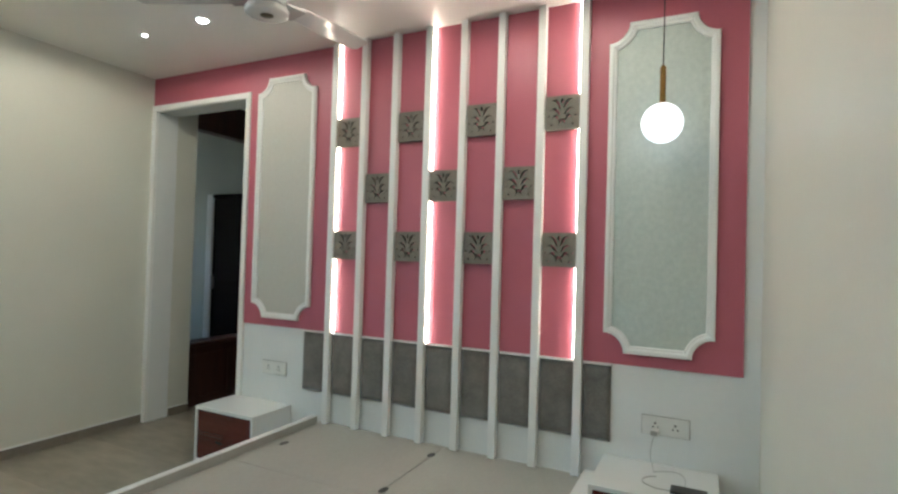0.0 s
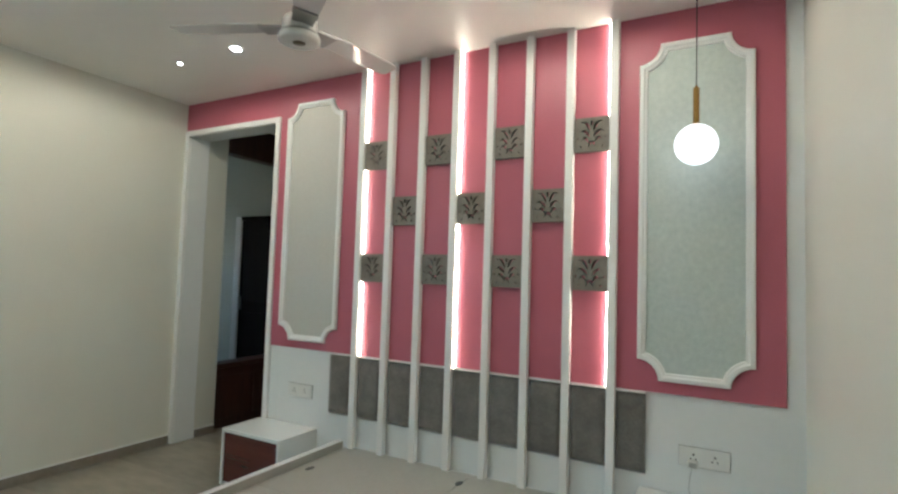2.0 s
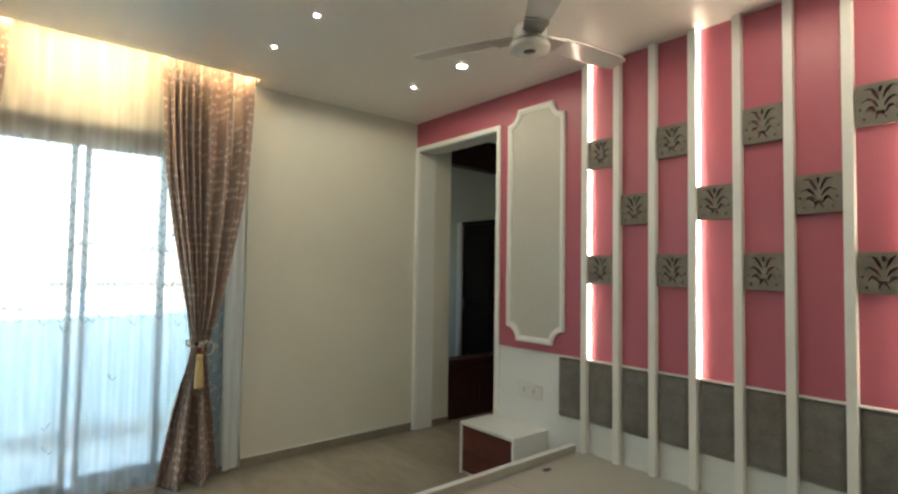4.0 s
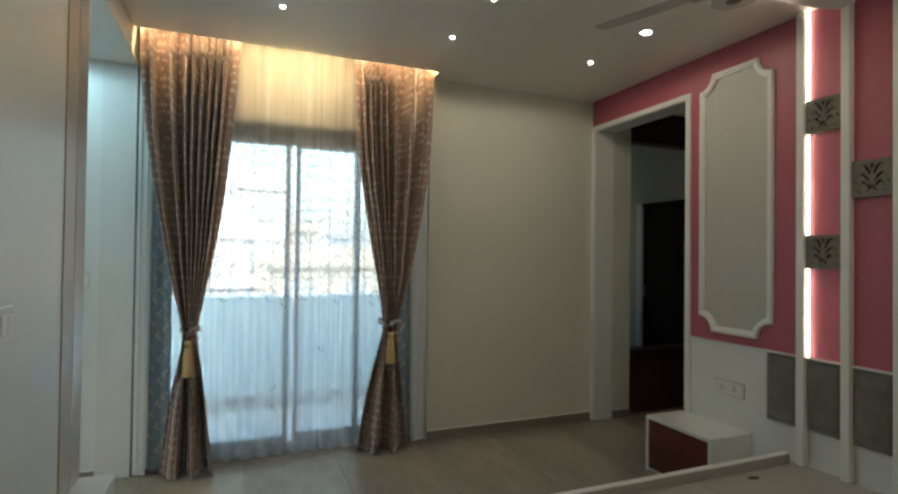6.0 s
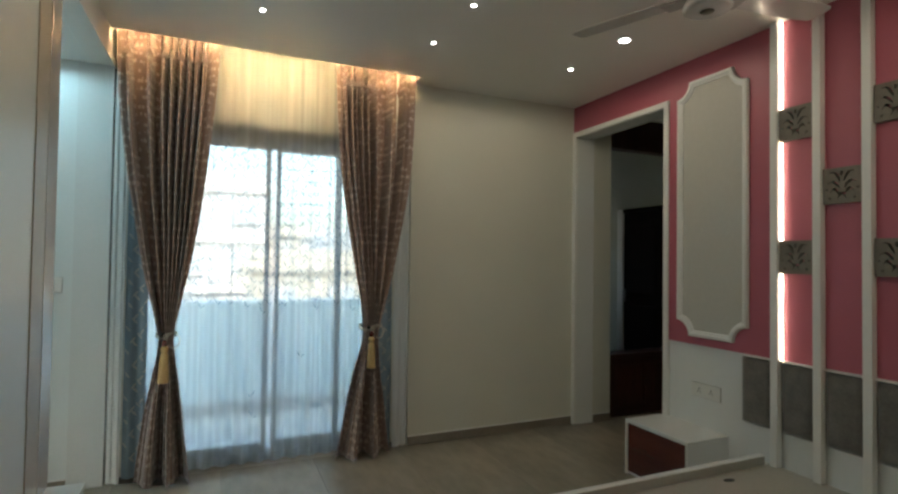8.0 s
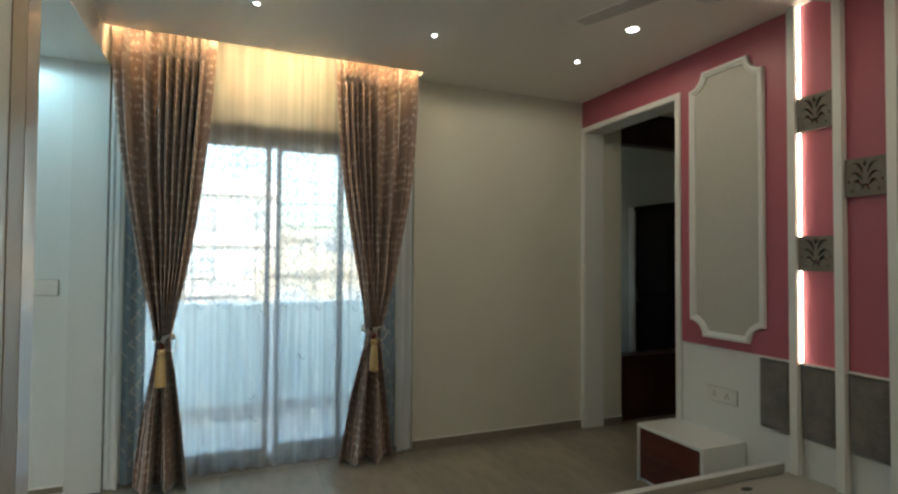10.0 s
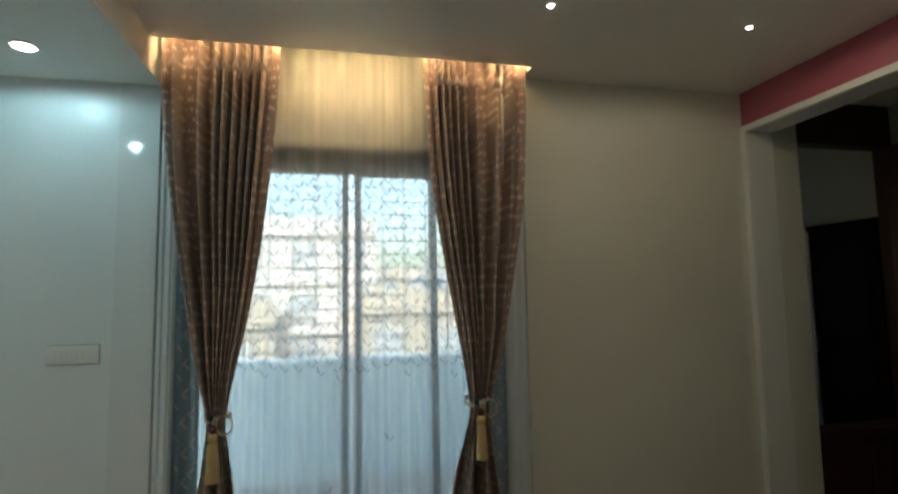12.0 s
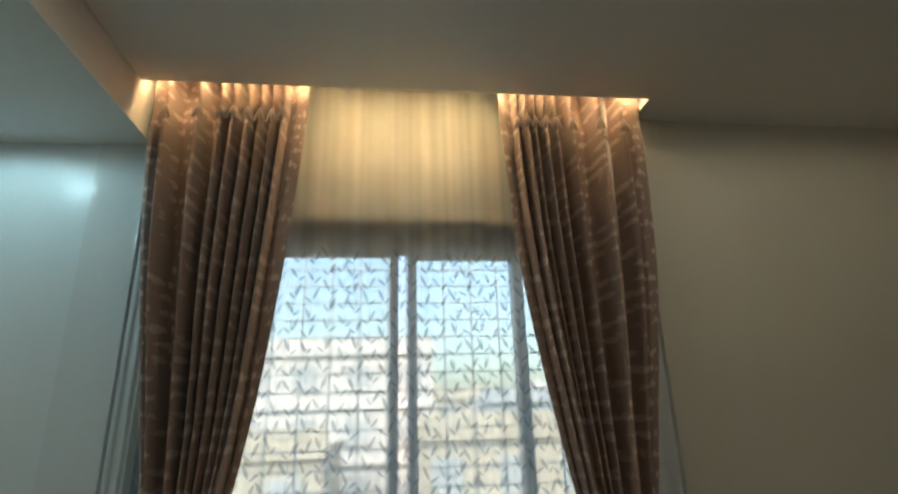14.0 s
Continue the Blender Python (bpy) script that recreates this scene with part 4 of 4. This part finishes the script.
def sheer(y0, y1, seed, yo, yi, xo, xi):
    t = thing("sheer_curtain", (-3.74, (y0 + y1) / 2, 0), "white sheer curtain embroidered with small leaf sprigs", "curtain", "sheer curtains")
    n = 7
    rnd = random.Random(seed)
    ph = [rnd.uniform(0, 6.28) for _ in range(4)]

    def xat(y, z):
        u = (y - y0) / (y1 - y0)
        f = math.sin(2 * math.pi * n * u + 0.9 * math.sin(3 * u + ph[0]) + 0.25 * math.sin(z * 1.3 + ph[1]))
        g = math.sin(2 * math.pi * n * 2.3 * u + ph[2] + 0.3 * z)
        spread = 0.26 + 0.65 * (1 - z / 2.9)
        return -3.785 + spread * (0.022 * f + 0.003 * g) + 0.01 * noise.noise((y * 3, z * 0.8, seed))

    def place(u, v):
        z = 2.91 - v * (2.862 + 0.022 * math.sin(2 * math.pi * n * u + 1.0))
        y = y0 + u * (y1 - y0)
        return (xat(y, z), y, z)

    sheet(60, 260, place, (2.2, 2.94), "voile", SHEER, t)
    # outer gathered edge, several layers thick, and the teal border cloth beside it
    def edge(u, v):
        z = 2.90 - v * 2.885
        w = 0.006 * math.sin(2 * math.pi * 2.0 * u + 0.3 * z + seed)
        return (xo + (xi - xo) * u * (0.35 + 0.65 * v) + w, yo + (yi - yo) * u + 0.3 * w, z)

    # on the right this sheet stands in for the pale daylit window reveal
    sheet(30, 30, edge, (0.3, 2.9), "gathered_edge", VOILE_FOLD, t, 0.0, "white gathered outer edge, the right one standing for the window reveal")
    yb0, yb1 = yi, yi + 0.125 * (1 if yi > yo else -1)

    def border(u, v):
        z = 2.45 - v * 2.43
        w = 0.009 * math.sin(2 * math.pi * 1.6 * u + 0.2 * z + seed)
        return (-3.768 + w, yb0 + (yb1 - yb0) * u, z)

    sheet(30, 24, border, (0.3, 2.9), "border_cloth", VOILE_TEAL, t, 0.0, "teal border cloth with white leaf sprigs")
    pale = bmesh.new()
    for k in range(96):
        u0, v0 = (0.30, 0.62, 0.86)[k % 3] + rnd.uniform(-0.06, 0.06), 0.03 + 0.0099 * k
        tilt = 1 if k % 2 else -1
        ring = [border(min(1, max(0, u0 + tilt * (a * 0.26 + b * 0.05))), v0 - a * 0.017 + b * 0.003) for a, b in ((0, 0), (0.35, 0.8), (0.7, 0.7), (1, 0), (0.65, -0.7), (0.3, -0.6))]
        pale.faces.new([pale.verts.new((p[0] + 0.004, p[1], p[2])) for p in ring])
    tagged(part("border_embroidery", pale, GREYCORD, t), "white embroidered leaves on the border", kind="stuff")
    # hem band
    sheet(2, 260, lambda u, v: (xat(y0 + u * (y1 - y0), 0.02) + 0.002, y0 + u * (y1 - y0), 0.075 - v * 0.06), (2.2, 0.06), "hem", SHEER, t)
    # heading tape
    sheet(2, 260, lambda u, v: (xat(y0 + u * (y1 - y0), 2.75) + 0.002, y0 + u * (y1 - y0), 2.80 - v * 0.05), (2.2, 0.06), "heading", SHEER, t)
    verts, faces = [], []

    def leaf(y, z, an, ln, wd):
        base = len(verts)
        ca, sa = math.cos(an), math.sin(an)
        for a, b in ((0, 0), (0.3, 0.8), (0.6, 1.0), (0.85, 0.6), (1.0, 0.0), (0.7, -0.75), (0.35, -0.9)):
            p, q = a * ln, b * wd * 0.5
            yy, zz = y + p * ca - q * sa, z + p * sa + q * ca
            yy = min(max(yy, y0 + 0.002), y1 - 0.002)
            verts.append((xat(yy, zz) + 0.0025, yy, zz))
        faces.append(tuple(range(base, base + 7)))

    # stems of paired leaves, thinning out below the parapet's height
    cols = 15
    for c in range(cols):
        yc = y0 + (c + 0.5 + rnd.uniform(-0.1, 0.1)) / cols * (y1 - y0)
        z = 0.12 + rnd.uniform(0, 0.08)
        side = 1
        while z < 2.14:
            step = rnd.uniform(0.056, 0.078)
            if z < 1.06 and rnd.random() < 0.985:
                z += step
                continue
            side = -side
            y = yc + 0.010 * math.sin(z * 9 + c)
            leaf(y, z, math.pi / 2 - side * rnd.uniform(0.3, 0.6), rnd.uniform(0.046, 0.060), 0.0135)
            leaf(y, z - 0.008, math.pi / 2 + side * rnd.uniform(0.6, 1.0), rnd.uniform(0.032, 0.044), 0.011)
            if rnd.random() < 0.4:
                leaf(y, z, math.pi / 2 + rnd.uniform(-0.15, 0.15), 0.05, 0.0035)
            z += step
    root = Vector(t.location)
    me = bpy.data.meshes.new("embroidery")
    me.from_pydata([tuple(Vector(v) - root) for v in verts], [], faces)
    me.materials.append(LEAF)
    ob = new("embroidery", me)
    ob.parent = t
    tagged(ob, "grey-white embroidered leaf sprigs", kind="stuff")


sheer(-0.300, 0.530, 5, -0.444, -0.368, -3.742, -3.705)
sheer(0.520, 1.300, 11, 1.492, 1.372, -3.742, -3.705)

rail = thing("curtain_rail", (-3.70, 0.5, H + 0.16), "white double curtain rail inside the ceiling slot", "curtain rail")
for x in (-3.69, -3.785):
    part("track", box(x - 0.012, x + 0.012, SLOT_Y0 + 0.01, SLOT_Y1 - 0.02, H + 0.146, H + 0.189, 0.003), PLASTIC, rail)


# ---- balcony ----
structure("balcony_floor", box(-5.20, X_WIN - 0.15, -2.4, 4.0, -0.15, -0.01), BALCONY, "grey tiled balcony floor", "floor")
structure("baseboard", box(-5.049, -5.035, -2.4, 4.0, -0.0095, 0.13, 0.003), GRILLE, "grey tile skirting along the balcony parapet", "baseboard")
parapet = structure("parapet", box(-5.20, -5.05, -2.4, 4.0, -0.01, 1.015, 0.01), PARAPET, "pale painted balcony parapet", "parapet")


def grille():
    t = thing("balcony_grille", (-5.12, 0.8, 1.015), "painted metal safety grille on the balcony parapet", "grille")
    y0, y1, z0, z1 = -1.3, 2.6, 1.015, 3.0
    for k in range(18):
        z = z0 + 0.05 + k * 0.108
        part("cross_bar", box(-5.124, -5.116, y0, y1, z - 0.0045, z + 0.0045), GRILLE, t)
    for k in range(23):
        y = y0 + k * 0.175
        part("upright_bar", box(-5.134, -5.125, y - 0.0055, y + 0.0055, z0, z1), GRILLE, t)


grille()

# ---- the town outside ----
GROUND = -6.5
structure("ground", box(-3000, -6.5, -2500, 2500, GROUND - 1, GROUND), EARTH, "dusty ground between the houses", "ground")


def building(x, y, wx, wy, h, mat, label, storeys, bays, name="apartment_building"):
    t = thing(name, (x, y, GROUND), label, "building")
    z1 = GROUND + h
    part("wall", box(x - wx, x, y - wy / 2, y + wy / 2, GROUND, z1), mat, t)
    part("roof_parapet", add_box(box(x - wx - 0.15, x + 0.15, y - wy / 2 - 0.15, y + wy / 2 + 0.15, z1, z1 + 0.25), x - 0.15, x + 0.1, y - wy / 2, y + wy / 2, z1 + 0.2501, z1 + 0.9), mat, t)
    sh = h / storeys
    for s in range(storeys):
        part("ledge", box(x + 0.001, x + 0.22, y - wy / 2, y + wy / 2, GROUND + (s + 1) * sh - 0.25, GROUND + (s + 1) * sh - 0.02), mat, t)
        for b in range(bays):
            c = y - wy / 2 + (b + 0.5) * wy / bays
            w = part("window", box(x - 0.05, x + 0.06, c - wy / bays * 0.22, c + wy / bays * 0.22, GROUND + s * sh + sh * 0.32, GROUND + s * sh + sh * 0.74), CITY_GLASS, t)
            part("sill", box(x + 0.061, x + 0.18, c - wy / bays * 0.26, c + wy / bays * 0.26, GROUND + s * sh + sh * 0.27, GROUND + s * sh + sh * 0.315), mat, w)
    return t


building(-34, -3.0, 10, 12, 12.0, CITY_WHITE, "white rendered apartment block with ledges", 4, 4)
building(-27, 6.0, 8, 9, 7.4, CITY_TAN, "tan rendered house with a flat roof", 2, 3, "house")
building(-44, 13.5, 10, 12, 9.4, CITY_GREY, "grey rendered house behind others", 3, 4, "house")
building(-24, -6.5, 7, 9, 7.0, CITY_TAN, "low tan house with a flat roof", 2, 3, "house")
building(-52, 3.0, 10, 14, 10.0, CITY_TAN, "cream apartment block far off", 3, 5)
building(-60, 24.0, 12, 18, 11.0, CITY_WHITE, "white apartment block far off", 3, 5)
building(-48, -18.0, 12, 14, 11.0, CITY_GREY, "grey apartment block far off", 3, 5)


# ---- floor tiles, last ----
def tiles():
    w, d, g = 0.60, 1.20, 0.0008
    me_cache = {}
    ys = [-2.2 + 0.6 * i for i in range(11)]
    x = X_W
    while x < X_E - 0.01:
        x1 = min(x + d, X_E)
        for y in ys:
            y1 = min(y + w, 4.268)
            if y >= 4.268:
                continue
            key = (round(x1 - x, 3), round(y1 - y, 3))
            if key not in me_cache:
                bm = box(0 + g, key[0] - g, 0 + g, key[1] - g, -0.006, 0.0, 0.0008, 1)
                me = bpy.data.meshes.new("tile")
                bm.to_mesh(me)
                bm.free()
                me.materials.append(TILE)
                me_cache[key] = me
            if x > X_END - 0.6 and y < Y_S - 0.7:
                continue
            ob = new("tile", me_cache[key])
            ob.parent = floor
            ob.location = (x, y, 0.0)
        x = x1


tiles()
